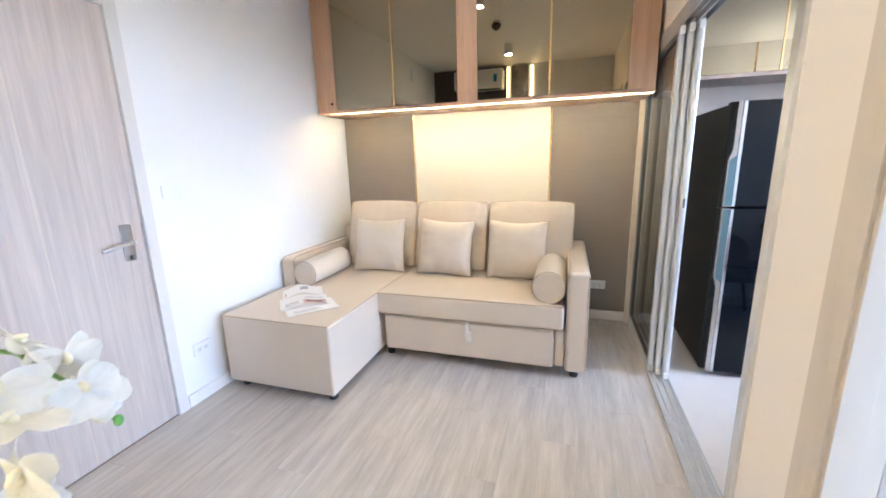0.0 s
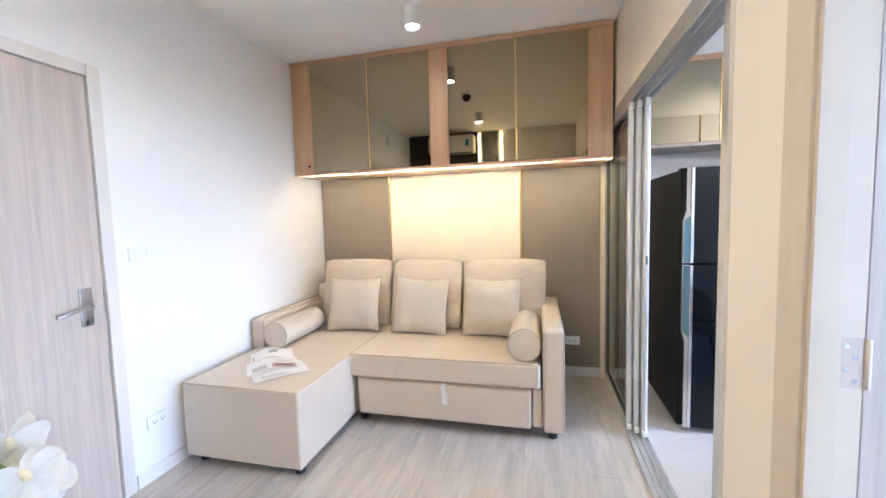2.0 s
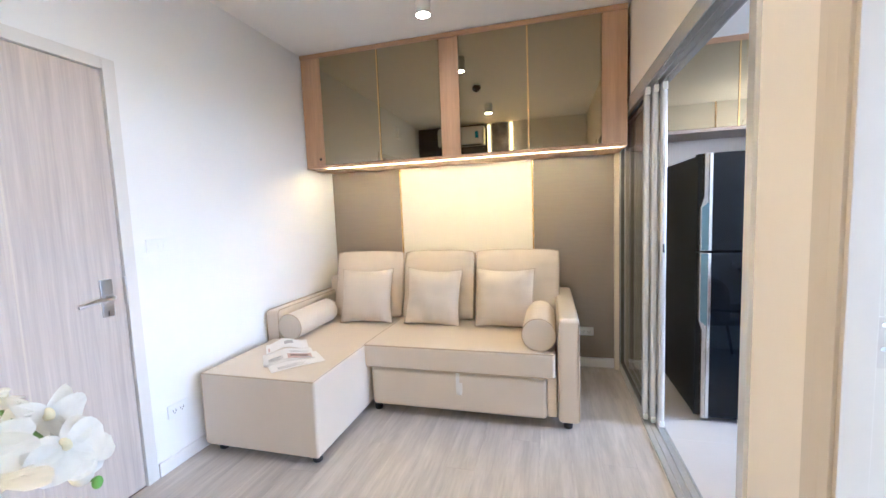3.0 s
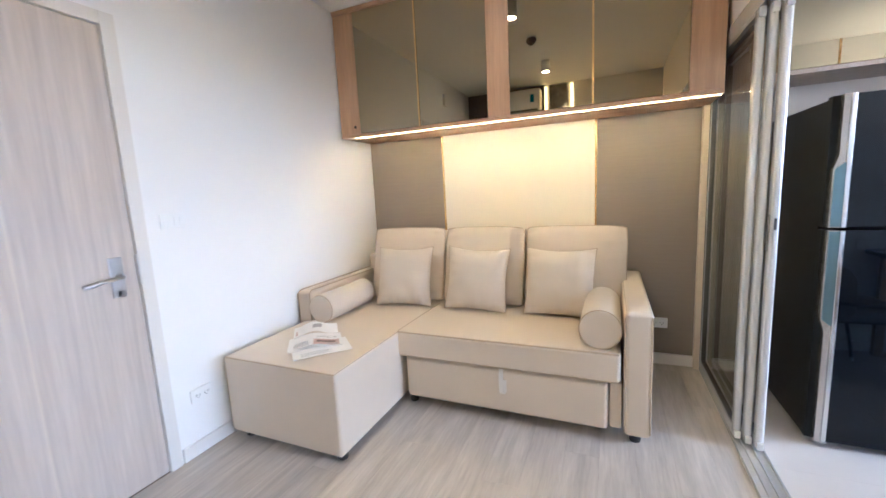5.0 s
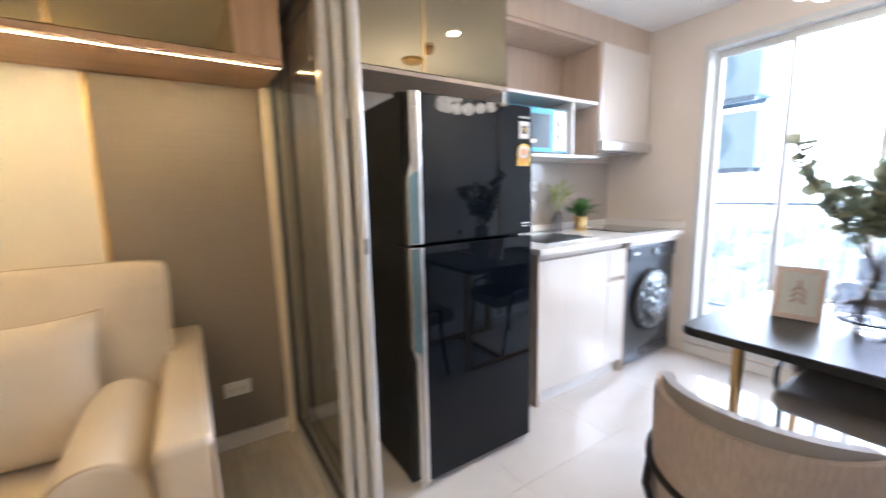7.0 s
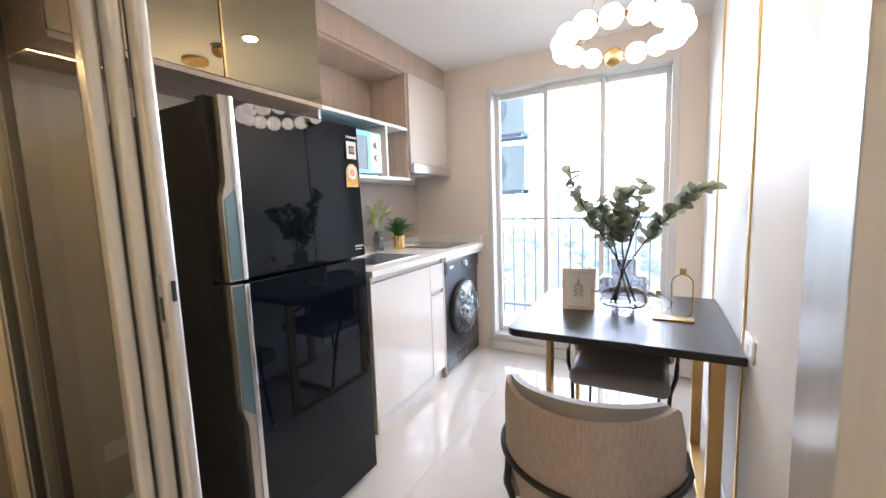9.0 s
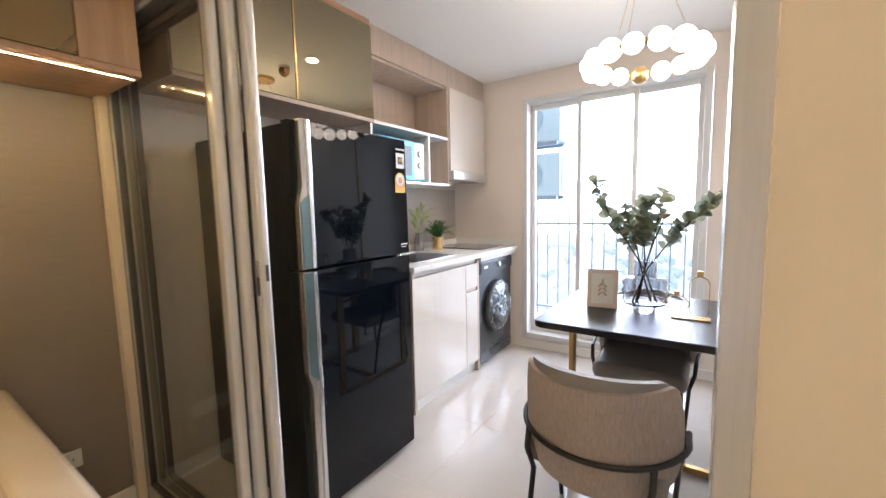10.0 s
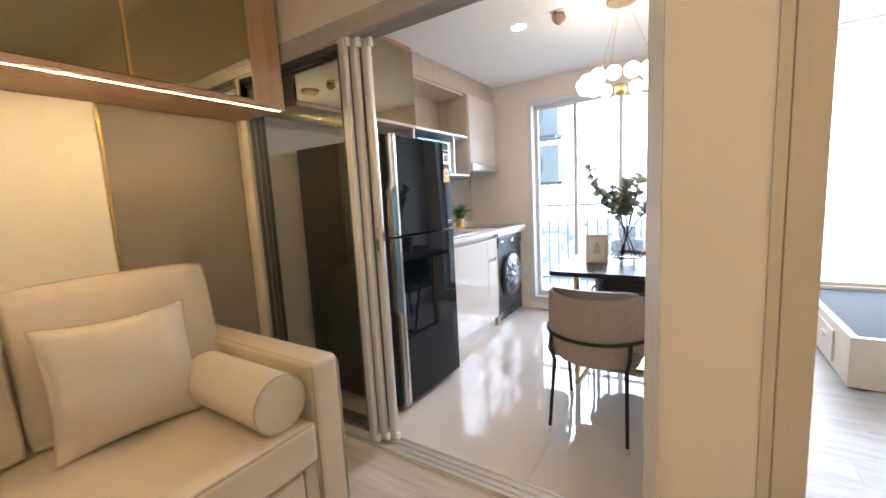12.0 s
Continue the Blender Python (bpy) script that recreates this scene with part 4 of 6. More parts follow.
def petal_mesh(w, l, cup):
    bm = bmesh.new()
    rows = []
    for j in range(7):
        v = j / 6
        hw = w / 2 * math.sin(math.pi * min(0.96, 0.10 + 0.84 * v)) ** 0.55
        rows.append([bm.verts.new((hw * s, l * v, cup * (hw * s) ** 2 / w * 4 - 0.25 * l * v * v)) for s in (-1, -0.5, 0, 0.5, 1)])
    for a, b in zip(rows, rows[1:]):
        for k in range(4):
            bm.faces.new((a[k], a[k + 1], b[k + 1], b[k]))
    me = bpy.data.meshes.new("petal")
    bm.to_mesh(me)
    bm.free()
    me.shade_smooth()
    me.materials.append(PETAL)
    return me


WIDE, SLIM = petal_mesh(0.062, 0.046, 0.12), petal_mesh(0.038, 0.042, 0.1)
ro = random.Random(12)
for x, y, z, k in ((-0.235, 0.575, 1.075, 0.62), (-0.222, 0.552, 1.098, 0.85), (-0.272, 0.566, 1.118, 0.9), (-0.285, 0.54, 1.15, 0.8), (-0.245, 0.50, 1.125, 1.0), (-0.185, 0.478, 1.115, 1.0), (-0.158, 0.466, 1.078, 1.0), (-0.175, 0.45, 1.045, 1.05), (-0.225, 0.46, 1.135, 1.0), (-0.33, 0.49, 1.165, 1.0), (-0.30, 0.45, 1.09, 1.0)):
    m = look((x, y, z), (0.25 + ro.uniform(-0.5, 0.3), 0.25 + ro.uniform(-0.3, 0.6), 1.2 + ro.uniform(-0.3, 0.3))) @ pose(0, 0, 0, 180, 0, ro.uniform(-25, 25)) @ Matrix.Scale(k * 0.84, 4)
    fl = part("flower", moved(joined(ball((0, 0, 0.004), 0.006, 12), moved(ball((0, 0, 0), 0.008, 12, (0.7, 1.2, 0.5)), pose(0, -0.006, 0.008, 35))), m), material("cream_orchid_lip", (0.78, 0.72, 0.50), 0.5) if x == -0.235 else lip, orc, "white moth orchid flower")
    lip = fl.data.materials[0]
    for a, me in ((0, SLIM), (120, SLIM), (240, SLIM), (70, WIDE), (290, WIDE)):
        ob = new("petal", me)
        ob.parent = fl
        ob.matrix_basis = m @ pose(0, 0, 0, 0, 0, a) @ pose(0, 0.003, 0.001, ro.uniform(-6, 14))
for k in range(5):
    a = k * 1.3
    me = petal_mesh(0.055, 0.17, 0.1)
    me.materials.clear()
    me.materials.append(GREEN)
    ob = new("leaf", me)
    ob.parent = orc
    ob.matrix_basis = pose(0, 0, 0.085) @ pose(0, 0, 0, 0, 0, math.degrees(a)) @ pose(0, 0, 0, 35)

# ---- refrigerator ----
FX0, FX1, FY, FB, FT = 1.088, 1.738, 2.874, 0.035, 1.603
fr = thing("refrigerator", (1.41, 3.25, 0.0), "tall black glass two-door refrigerator with chrome handle strips", "refrigerator")
part("body", bx(FX0 + 0.004, FX1 - 0.004, FY + 0.075, 3.62, 0.03, FT - 0.008, 0.008), FRIDGE_SIDE, fr, "charcoal steel cabinet")
SPLIT = 1.038
for z0, z1, lab in ((FB, SPLIT - 0.006, "black glass refrigerator door"), (SPLIT + 0.006, FT, "black glass freezer door")):
    top = z0 > 0.5
    panel = bx(FX0 + 0.055, FX1, FY, FY + 0.07, z0, z1, 0.004)
    for v in panel.verts:
        v.co.y += (v.co.z - z0 - 0.06) * 0.016 if top else 0.0   # the freezer door leans back a little
    d = part("door", panel, FRIDGE_GLASS, fr, lab)
    # chrome strip that thins towards the middle of the refrigerator, where the grip is
    zs = ([z1, z0 + 0.31, z0 + 0.25, z0] if top else [z1, z1 - 0.40, z1 - 0.46, z0])
    bm = bmesh.new()
    wid = ([0.030, 0.030, 0.047, 0.047] if top else [0.047, 0.047, 0.030, 0.030])
    fa = [bm.verts.new((FX0 + 0.055, FY - 0.010, z)) for z in zs]
    fb = [bm.verts.new((FX0 + 0.055 - w, FY - 0.004, z)) for w, z in zip(wid, zs)]
    for i in range(3):
        bm.faces.new((fa[i], fb[i], fb[i + 1], fa[i + 1]))
    r = bmesh.ops.extrude_face_region(bm, geom=bm.faces[:])
    bmesh.ops.translate(bm, vec=(0, 0.030, 0), verts=[v for v in r["geom"] if isinstance(v, bmesh.types.BMVert)])
    part("handle_strip", bm, STRIP_METAL, d, "satin silver handle strip", smooth=0)
    # blue-grey recess beside the bar, its far end cut at a slant
    near, far_in, far_out = (z0 + 0.004, z0 + 0.282, z0 + 0.250) if top else (z1 - 0.004, z1 - 0.435, z1 - 0.403)
    gm = bmesh.new()
    gm.faces.new([gm.verts.new(p) for p in ((FX0 + 0.048, FY - 0.0125, near), (FX0 + 0.048, FY - 0.0125, far_in), (FX0 + 0.013, FY - 0.0098, far_out), (FX0 + 0.013, FY - 0.0098, near))])
    gr = bmesh.ops.extrude_face_region(gm, geom=gm.faces[:])
    bmesh.ops.translate(gm, vec=(0, 0.004, 0), verts=[v for v in gr["geom"] if isinstance(v, bmesh.types.BMVert)])
    part("grip_recess", gm, HANDLE_METAL, d, "blue-grey grip recess", smooth=0)
    part("edge_bar", bx(FX0 + 0.044, FX0 + 0.062, FY - 0.020, FY - 0.0005, z0, z1, 0.004), CHROME, d, "chrome edge bar")
    part("door_side", bx(FX0, FX0 + 0.054, FY + 0.028, FY + 0.071, z0, z1, 0.003), FRIDGE_SIDE, d)
part("brand_mark", joined(*[bx(1.655 + i * 0.0095, 1.662 + i * 0.0095, FY - 0.0012, FY - 0.0004, 1.548, 1.557) for i in range(7)]), LABEL_WHITE, fr, "small pale brand lettering as bars")
ws = part("white_sticker", bx(1.655, 1.715, FY - 0.0015, FY - 0.0004, 1.462, 1.535, 0.0004, 1), LABEL_WHITE, fr, "white square warranty sticker")
part("sticker_print", bx(1.668, 1.702, FY - 0.0024, FY - 0.0016, 1.482, 1.516), INK, ws)
part("sticker_number", writing("10", 0.026, pose(1.685, FY - 0.0027, 1.499, 90)), YELLOW, ws)
ey = part("energy_label", joined(bx(1.645, 1.718, FY - 0.0015, FY - 0.0004, 1.345, 1.405), cyl((1.6815, FY - 0.0015, 1.405), (1.6815, FY - 0.0004, 1.405), 0.0365, n=32)), YELLOW, fr, "yellow arched energy label")
part("label_arc", joined(cyl((1.6815, FY - 0.0025, 1.405), (1.6815, FY - 0.0016, 1.405), 0.028, n=28)), LABEL_WHITE, ey)
part("label_dial", cyl((1.6815, FY - 0.0034, 1.405), (1.6815, FY - 0.0026, 1.405), 0.015, n=20), ORANGE, ey)
part("label_number", writing("5", 0.018, pose(1.6815, FY - 0.0038, 1.405, 90)), LABEL_WHITE, ey)
part("label_text", joined(*[bx(1.652, 1.710, FY - 0.0024, FY - 0.0016, 1.352 + k * 0.008, 1.355 + k * 0.008) for k in range(4)]), ORANGE, ey)
part("model_text", joined(bx(1.675, 1.725, FY - 0.0012, FY - 0.0004, 1.088, 1.094), bx(1.675, 1.715, FY - 0.0012, FY - 0.0004, 1.076, 1.080)), LABEL_WHITE, fr)
for x in (FX0 + 0.06, FX1 - 0.06):
    for y in (FY + 0.10, 3.56):
        part("foot", cyl((x, y, 0), (x, y, 0.036), 0.018, n=16), BLACK_PLASTIC, fr)

# ---- mirror cabinet over the refrigerator ----
mc2 = thing("mirror_cabinet", (1.45, 3.5, 1.81), "bronze mirror wall cabinet above the refrigerator", "cabinet")
MX0, MX1, MY, MZ0, MZ1 = SX1 + 0.002, 1.985, 3.315, 1.812, 2.345
part("body", joined(bx(MX0, MX1, MY + 0.02, BY - 0.002, MZ0 - 0.02, MZ0), bx(MX0, MX1, MY + 0.02, BY - 0.002, MZ1, MZ1 + 0.02), bx(MX0, MX0 + 0.018, MY + 0.02, BY - 0.002, MZ0, MZ1), bx(MX1 - 0.018, MX1, MY + 0.02, BY - 0.002, MZ0, MZ1), bx(MX0 + 0.018, MX1 - 0.018, BY - 0.02, BY - 0.003, MZ0, MZ1)), MATT_WOOD, mc2, "wood-grain carcass")
for a, b in ((MX0, 1.448), (1.448, MX1)):
    part("mirror_door", bx(a + 0.002, b - 0.002, MY, MY + 0.018, MZ0, MZ1, 0.0015, 1), BRONZE_MIRROR, mc2, "bronze mirror door", smooth=0)
part("gold_edge", bx(1.4435, 1.4525, MY - 0.005, MY - 0.0005, MZ0, MZ1, 0.001, 1), GOLD, mc2, "gold edge strip")
part("bottom_edge", bx(MX0, MX1, MY + 0.001, MY + 0.02, MZ0 - 0.022, MZ0 - 0.002), MATT_WOOD, mc2)
part("filler", bx(MX0, MX1, MY + 0.01, MY + 0.028, MZ1 + 0.003, KITCHEN_H), OAK_X, mc2, "oak filler strip to the ceiling")

# ---- open shelf unit ----
UY = 3.350
su = thing("shelf_unit", (2.43, 3.5, 1.44), "open wood-grain shelf unit with white shelves", "shelf")
part("soffit", bx(MX1 + 0.001, KX - 0.002, UY, UY + 0.018, 2.212, KITCHEN_H, 0.001, 1), MATT_WOOD, su, "wood-grain panel up to the ceiling")
part("back", bx(MX1 + 0.019, 2.845, BY - 0.018, BY - 0.002, 1.46, 2.212), MATT_WOOD, su)
part("side", bx(MX1 + 0.001, MX1 + 0.019, UY, BY - 0.002, 1.44, 2.212, 0.001, 1), WHITE_PLASTIC, su, "white side panel")
part("side", bx(2.846, 2.864, UY, BY - 0.002, 1.44, 2.212, 0.001, 1), MATT_WOOD, su)
part("niche_top", bx(MX1 + 0.019, 2.845, UY + 0.019, BY - 0.019, 2.194, 2.212), MATT_WOOD, su)
part("shelf", bx(MX1 + 0.019, 2.845, UY - 0.002, BY - 0.019, 1.800, 1.820, 0.001, 1), WHITE_PLASTIC, su, "white shelf")
part("shelf", bx(MX1 + 0.019, 2.845, UY - 0.012, BY - 0.019, 1.440, 1.460, 0.001, 1), WHITE_PLASTIC, su, "white bottom shelf")
part("divider", bx(2.590, 2.606, UY, BY - 0.019, 1.461, 1.799, 0.001, 1), WHITE_PLASTIC, su, "white divider")

mw = thing("microwave", (2.30, 3.48, 1.46), "white microwave oven still in light blue protective film", "microwave")
part("casing", bx(2.06, 2.545, UY + 0.01, 3.64, 1.468, 1.735, 0.008), WHITE_PLASTIC, mw)
part("film_edge", joined(bx(2.055, 2.42, UY + 0.002, UY + 0.0095, 1.700, 1.732), bx(2.055, 2.42, UY + 0.002, UY + 0.0095, 1.470, 1.496), bx(2.055, 2.09, UY + 0.002, UY + 0.0095, 1.496, 1.700), bx(2.385, 2.42, UY + 0.002, UY + 0.0095, 1.496, 1.700), bx(2.421, 2.545, UY + 0.004, UY + 0.0095, 1.470, 1.482), bx(2.06, 2.545, UY + 0.004, 3.60, 1.7352, 1.7372)), BLUE_FILM, mw, "light blue film border")
part("window", bx(2.09, 2.385, UY + 0.004, UY + 0.0096, 1.496, 1.700), material("filmed_oven_window", (0.03, 0.055, 0.07), 0.2, spec=0.3), mw, "filmed door window")
part("film_label", bx(2.20, 2.26, UY + 0.002, UY + 0.0038, 1.525, 1.545), LABEL_WHITE, mw)
for z in (1.655, 1.575):
    part("knob", cyl((2.482, UY + 0.009, z), (2.482, UY - 0.014, z), 0.024, 0.020, 24, 0.002), STEEL, mw, "round control knob")
for x in (2.09, 2.51):
    for y in (UY + 0.05, 3.60):
        part("foot", cyl((x, y, 1.4605), (x, y, 1.469), 0.012, n=12), BLACK_PLASTIC, mw)
part("cord", tube([(2.545, 3.50, 1.50), (2.57, 3.42, 1.475), (2.565, 3.36, 1.466), (2.50, 3.35, 1.4665)], 0.004), BLACK_PLASTIC, mw, "black power cord")

# ---- hood cabinet ----
hc = thing("hood_cabinet", (3.16, 3.5, 1.49), "gloss greige cabinet with a built-in steel cooker hood", "cabinet")
part("body", bx(2.866, KX - 0.02, UY + 0.004, BY - 0.002, 1.565, 2.211), MATT_WOOD, hc)
part("door", bx(2.868, KX - 0.03, UY - 0.016, UY + 0.002, 1.568, 2.209, 0.002), GLOSS_WOOD, hc, "gloss wood-grain door")
part("hood", bx(2.868, KX - 0.025, UY - 0.045, BY - 0.004, 1.495, 1.563, 0.006), STEEL, hc, "slim stainless cooker hood")
part("hood_filter", bx(2.92, KX - 0.08, UY + 0.02, BY - 0.06, 1.490, 1.4955), ALU, hc)

# ---- base units, worktop and splashback ----
CTX0, CTY, CTZ = 1.965, 3.025, 0.922
structure("trim_splashback", bx(CTX0, KX - 0.001, BY - 0.012, BY - 0.0005, CTZ, 1.44), SPLASH, "smooth greige splashback")
wt = thing("worktop", (2.7, 3.35, 0.885), "white quartz worktop with upstand", "worktop")
SKX0, SKX1, SKY0, SKY1 = 2.14, 2.62, 3.16, 3.52
part("slab", joined(bx(CTX0, SKX0, CTY, BY - 0.013, CTZ - 0.035, CTZ, 0.003), bx(SKX1, KX - 0.001, CTY, BY - 0.013, CTZ - 0.035, CTZ, 0.003), bx(SKX0, SKX1, CTY, SKY0, CTZ - 0.0345, CTZ - 0.0005), bx(SKX0, SKX1, SKY1, BY - 0.013, CTZ - 0.0345, CTZ - 0.0005)), QUARTZ, wt)
part("upstand", joined(bx(KX - 0.016, KX - 0.001, CTY + 0.01, BY - 0.014, CTZ + 0.0005, CTZ + 0.06, 0.002), bx(CTX0 + 0.1, KX - 0.017, BY - 0.028, BY - 0.0135, CTZ + 0.0005, CTZ + 0.05, 0.002)), QUARTZ, wt, "low white upstand")
bu = thing("base_cabinet", (2.38, 3.35, 0.0), "gloss greige base cabinet with doors and a drawer", "cabinet")
part("side_panel", bx(CTX0 + 0.012, CTX0 + 0.032, CTY + 0.03, BY - 0.02, 0, CTZ - 0.036), MATT_WOOD, bu)
part("side_panel", bx(2.772, 2.802, CTY + 0.03, BY - 0.02, 0, CTZ - 0.036), MATT_WOOD, bu)
part("body", joined(bx(CTX0 + 0.033, 2.771, CTY + 0.05, BY - 0.03, 0.085, 0.55), bx(CTX0 + 0.033, 2.771, CTY + 0.05, CTY + 0.068, 0.55, CTZ - 0.07)), MATT_WOOD, bu)
part("grip_rail", bx(CTX0 + 0.034, 2.771, CTY + 0.045, CTY + 0.06, CTZ - 0.066, CTZ - 0.037), GLOSS_WOOD, bu, "recessed grip rail")
part("plinth", bx(CTX0 + 0.034, 2.771, CTY + 0.06, CTY + 0.075, 0, 0.083), SKIRT, bu, "white plinth")
for a, b, z0, z1, n in ((CTX0 + 0.014, 2.600, 0.086, 0.848, "door"), (2.604, 2.770, 0.086, 0.640, "door"), (2.604, 2.770, 0.668, 0.848, "drawer")):
    part(n, bx(a, b, CTY + 0.028, CTY + 0.047, z0, z1, 0.002), GLOSS_WOOD, bu, "gloss wood-grain front")
part("drawer_rail", bx(2.604, 2.770, CTY + 0.040, CTY + 0.050, 0.642, 0.666), MATT_WOOD, bu, "recessed metal grip")
part("apron", bx(2.803, KX - 0.004, CTY + 0.012, CTY + 0.030, CTZ - 0.068, CTZ - 0.036), GLOSS_WOOD, bu, "gloss panel above the washing machine")
snk = thing("sink", (2.35, 3.33, 0.75), "inset stainless steel sink bowl", "sink")
part("bowl", joined(bx(SKX0 + 0.004, SKX1 - 0.004, SKY0 + 0.004, SKY1 - 0.004, 0.765, 0.770), bx(SKX0 + 0.0005, SKX0 + 0.004, SKY0 + 0.001, SKY1 - 0.001, 0.765, CTZ), bx(SKX1 - 0.004, SKX1 - 0.0005, SKY0 + 0.001, SKY1 - 0.001, 0.765, CTZ), bx(SKX0 + 0.004, SKX1 - 0.004, SKY0 + 0.001, SKY0 + 0.004, 0.765, CTZ), bx(SKX0 + 0.004, SKX1 - 0.004, SKY1 - 0.004, SKY1 - 0.001, 0.765, CTZ)), STEEL, snk)
part("rim", joined(bx(SKX0 - 0.015, SKX1 + 0.015, SKY0 - 0.015, SKY0, CTZ, CTZ + 0.003), bx(SKX0 - 0.015, SKX1 + 0.015, SKY1, SKY1 + 0.015, CTZ, CTZ + 0.003), bx(SKX0 - 0.015, SKX0, SKY0, SKY1, CTZ, CTZ + 0.003), bx(SKX1, SKX1 + 0.015, SKY0, SKY1, CTZ, CTZ + 0.003)), STEEL, snk)
fa = thing("tap", (2.33, 3.58, CTZ), "chrome swan-neck kitchen tap", "tap")
part("spout", tube([(2.33, 3.58, CTZ), (2.33, 3.58, CTZ + 0.22)] + [(2.33, 3.58 - 0.07 + 0.07 * math.cos(a), CTZ + 0.22 + 0.07 * math.sin(a)) for a in (0.4, 0.8, 1.2, 1.57, 2.0, 2.4, 2.8, 3.14)] + [(2.33, 3.44, CTZ + 0.17)], 0.011, 14), CHROME, fa)
part("base", cyl((2.33, 3.58, CTZ), (2.33, 3.58, CTZ + 0.03), 0.024, 0.018, 24), CHROME, fa)
part("lever", tube([(2.345, 3.58, CTZ + 0.06), (2.39, 3.58, CTZ + 0.085)], 0.006), CHROME, fa)
part("swing_tag", bx(2.36, 2.40, 3.555, 3.557, CTZ + 0.10, CTZ + 0.17), LABEL_WHITE, fa, "white paper tag")
hob = thing("hob", (3.12, 3.36, CTZ), "black glass induction hob set in the worktop", "hob")
part("glass", bx(2.99, 3.41, 3.13, 3.52, CTZ + 0.0005, CTZ + 0.006, 0.002), WASHER_DOOR, hob)
for cx in (3.10, 3.30):
    part("zone_ring", tube([(cx + 0.08 * math.cos(k * math.tau / 32), 3.33 + 0.08 * math.sin(k * math.tau / 32), CTZ + 0.0062) for k in range(32)], 0.0008, 6, True), LABEL_WHITE, hob)
wall_plate("wall_socket", "white wall socket above the worktop", "socket", (2.55, BY - 0.012, 1.26), "y", sockets=2)

# ---- washing machine ----
WX0, WX1, WY, WT = 2.822, 3.418, 3.068, 0.852
wm = thing("washing_machine", (3.12, 3.37, 0.0), "graphite front-loading washing machine under the worktop", "washing machine")
part("casing", bx(WX0, WX1, WY, 3.64, 0.015, WT, 0.012, 3), WASHER_GREY, wm)
part("control_panel", bx(WX0 + 0.006, WX1 - 0.006, WY - 0.012, WY - 0.0005, 0.745, WT - 0.012, 0.004), WASHER_GREY, wm, "control panel")
part("dial", cyl((3.13, WY - 0.012, 0.795), (3.13, WY - 0.036, 0.795), 0.026, 0.022, 28, 0.002), CHROME, wm, "program dial")
part("display", bx(3.18, 3.30, WY - 0.0145, WY - 0.0125, 0.775, 0.815), BLACK_PLASTIC, wm)
part("detergent_drawer", bx(WX0 + 0.02, WX0 + 0.17, WY - 0.017, WY - 0.0125, 0.762, 0.832, 0.003), WASHER_GREY, wm)
part("drawer_label", bx(WX0 + 0.06, WX0 + 0.12, WY - 0.0185, WY - 0.0175, 0.785, 0.806), LABEL_WHITE, wm)
DC = (3.12, 0.445)
dr2 = part("porthole", moved(lathe([(0.215, 0.0), (0.222, 0.018), (0.215, 0.034), (0.198, 0.040), (0.185, 0.036)], (0, 0, 0), 48), pose(DC[0], WY - 0.0005, DC[1], 90)), BLACK_PLASTIC, wm, "round black door ring")
part("porthole_glass", moved(lathe([(0.184, 0.026), (0.184, 0.037), (0.16, 0.050), (0.10, 0.060), (0.03, 0.062)], (0, 0, 0), 48), pose(DC[0], WY - 0.0005, DC[1], 90)), WASHER_DOOR, dr2, "dark domed glass")
fm2 = bmesh.new()
noise.seed_set(4)
rings = []
for q in range(15):
    r = 0.004 + 0.196 * q / 14
    ring = []
    for k in range(56):
        a = k * math.tau / 56
        x, z = r * math.cos(a), r * math.sin(a)
        dome = 0.066 - 0.028 * (r / 0.2) ** 2
        fold = noise.noise(Vector((x * 26, z * 26, 1.0))) * 0.011 + abs(noise.noise(Vector((x * 60, z * 60, 5.0)))) * 0.007
        ring.append(fm2.verts.new((DC[0] + x, WY - dome - fold, DC[1] + z)))
    rings.append(ring)
for a, b in zip(rings, rings[1:]):
    for k in range(56):
        fm2.faces.new((a[k], a[(k + 1) % 56], b[(k + 1) % 56], b[k]))
fm2.faces.new(rings[0][::-1])
part("film", fm2, CRINKLED_FILM, dr2, "crinkled protective film over the door glass", smooth=40)
part("door_grip", moved(bx(0.19, 0.218, -0.05, 0.05, 0.036, 0.048, 0.004), pose(DC[0], WY, DC[1], 90)), CHROME, dr2)
for x in (WX0 + 0.05, WX1 - 0.05):
    for y in (WY + 0.06, 3.58):
        part("foot", cyl((x, y, 0), (x, y, 0.018), 0.02, n=14), BLACK_PLASTIC, wm)
part("skirt_line", bx(WX0 + 0.01, WX1 - 0.01, WY - 0.004, WY - 0.0005, 0.03, 0.10, 0.002), WASHER_GREY, wm)

# ---- dining table ----
TX0, TX1, TY0, TY1, TZ = 1.85, 2.67, KY + 0.008, 2.262, 0.748
dt = thing("dining_table", (2.26, 1.86, 0.0), "black-stained wooden dining table on a brass frame", "table")
tb = bmesh.new()
outline = [(TX0, TY0), (TX1, TY0)] + [(TX1 - 0.05 + 0.05 * math.cos(a), TY1 - 0.05 + 0.05 * math.sin(a)) for a in (0, 0.4, 0.8, 1.2, 1.57)] + [(TX0 + 0.05 + 0.05 * math.cos(a), TY1 - 0.05 + 0.05 * math.sin(a)) for a in (1.57, 1.97, 2.37, 2.77, 3.14)]
f = tb.faces.new([tb.verts.new((x, y, TZ - 0.030)) for x, y in outline])
ex = bmesh.ops.extrude_face_region(tb, geom=[f])
bmesh.ops.translate(tb, vec=(0, 0, 0.030), verts=[v for v in ex["geom"] if isinstance(v, bmesh.types.BMVert)])
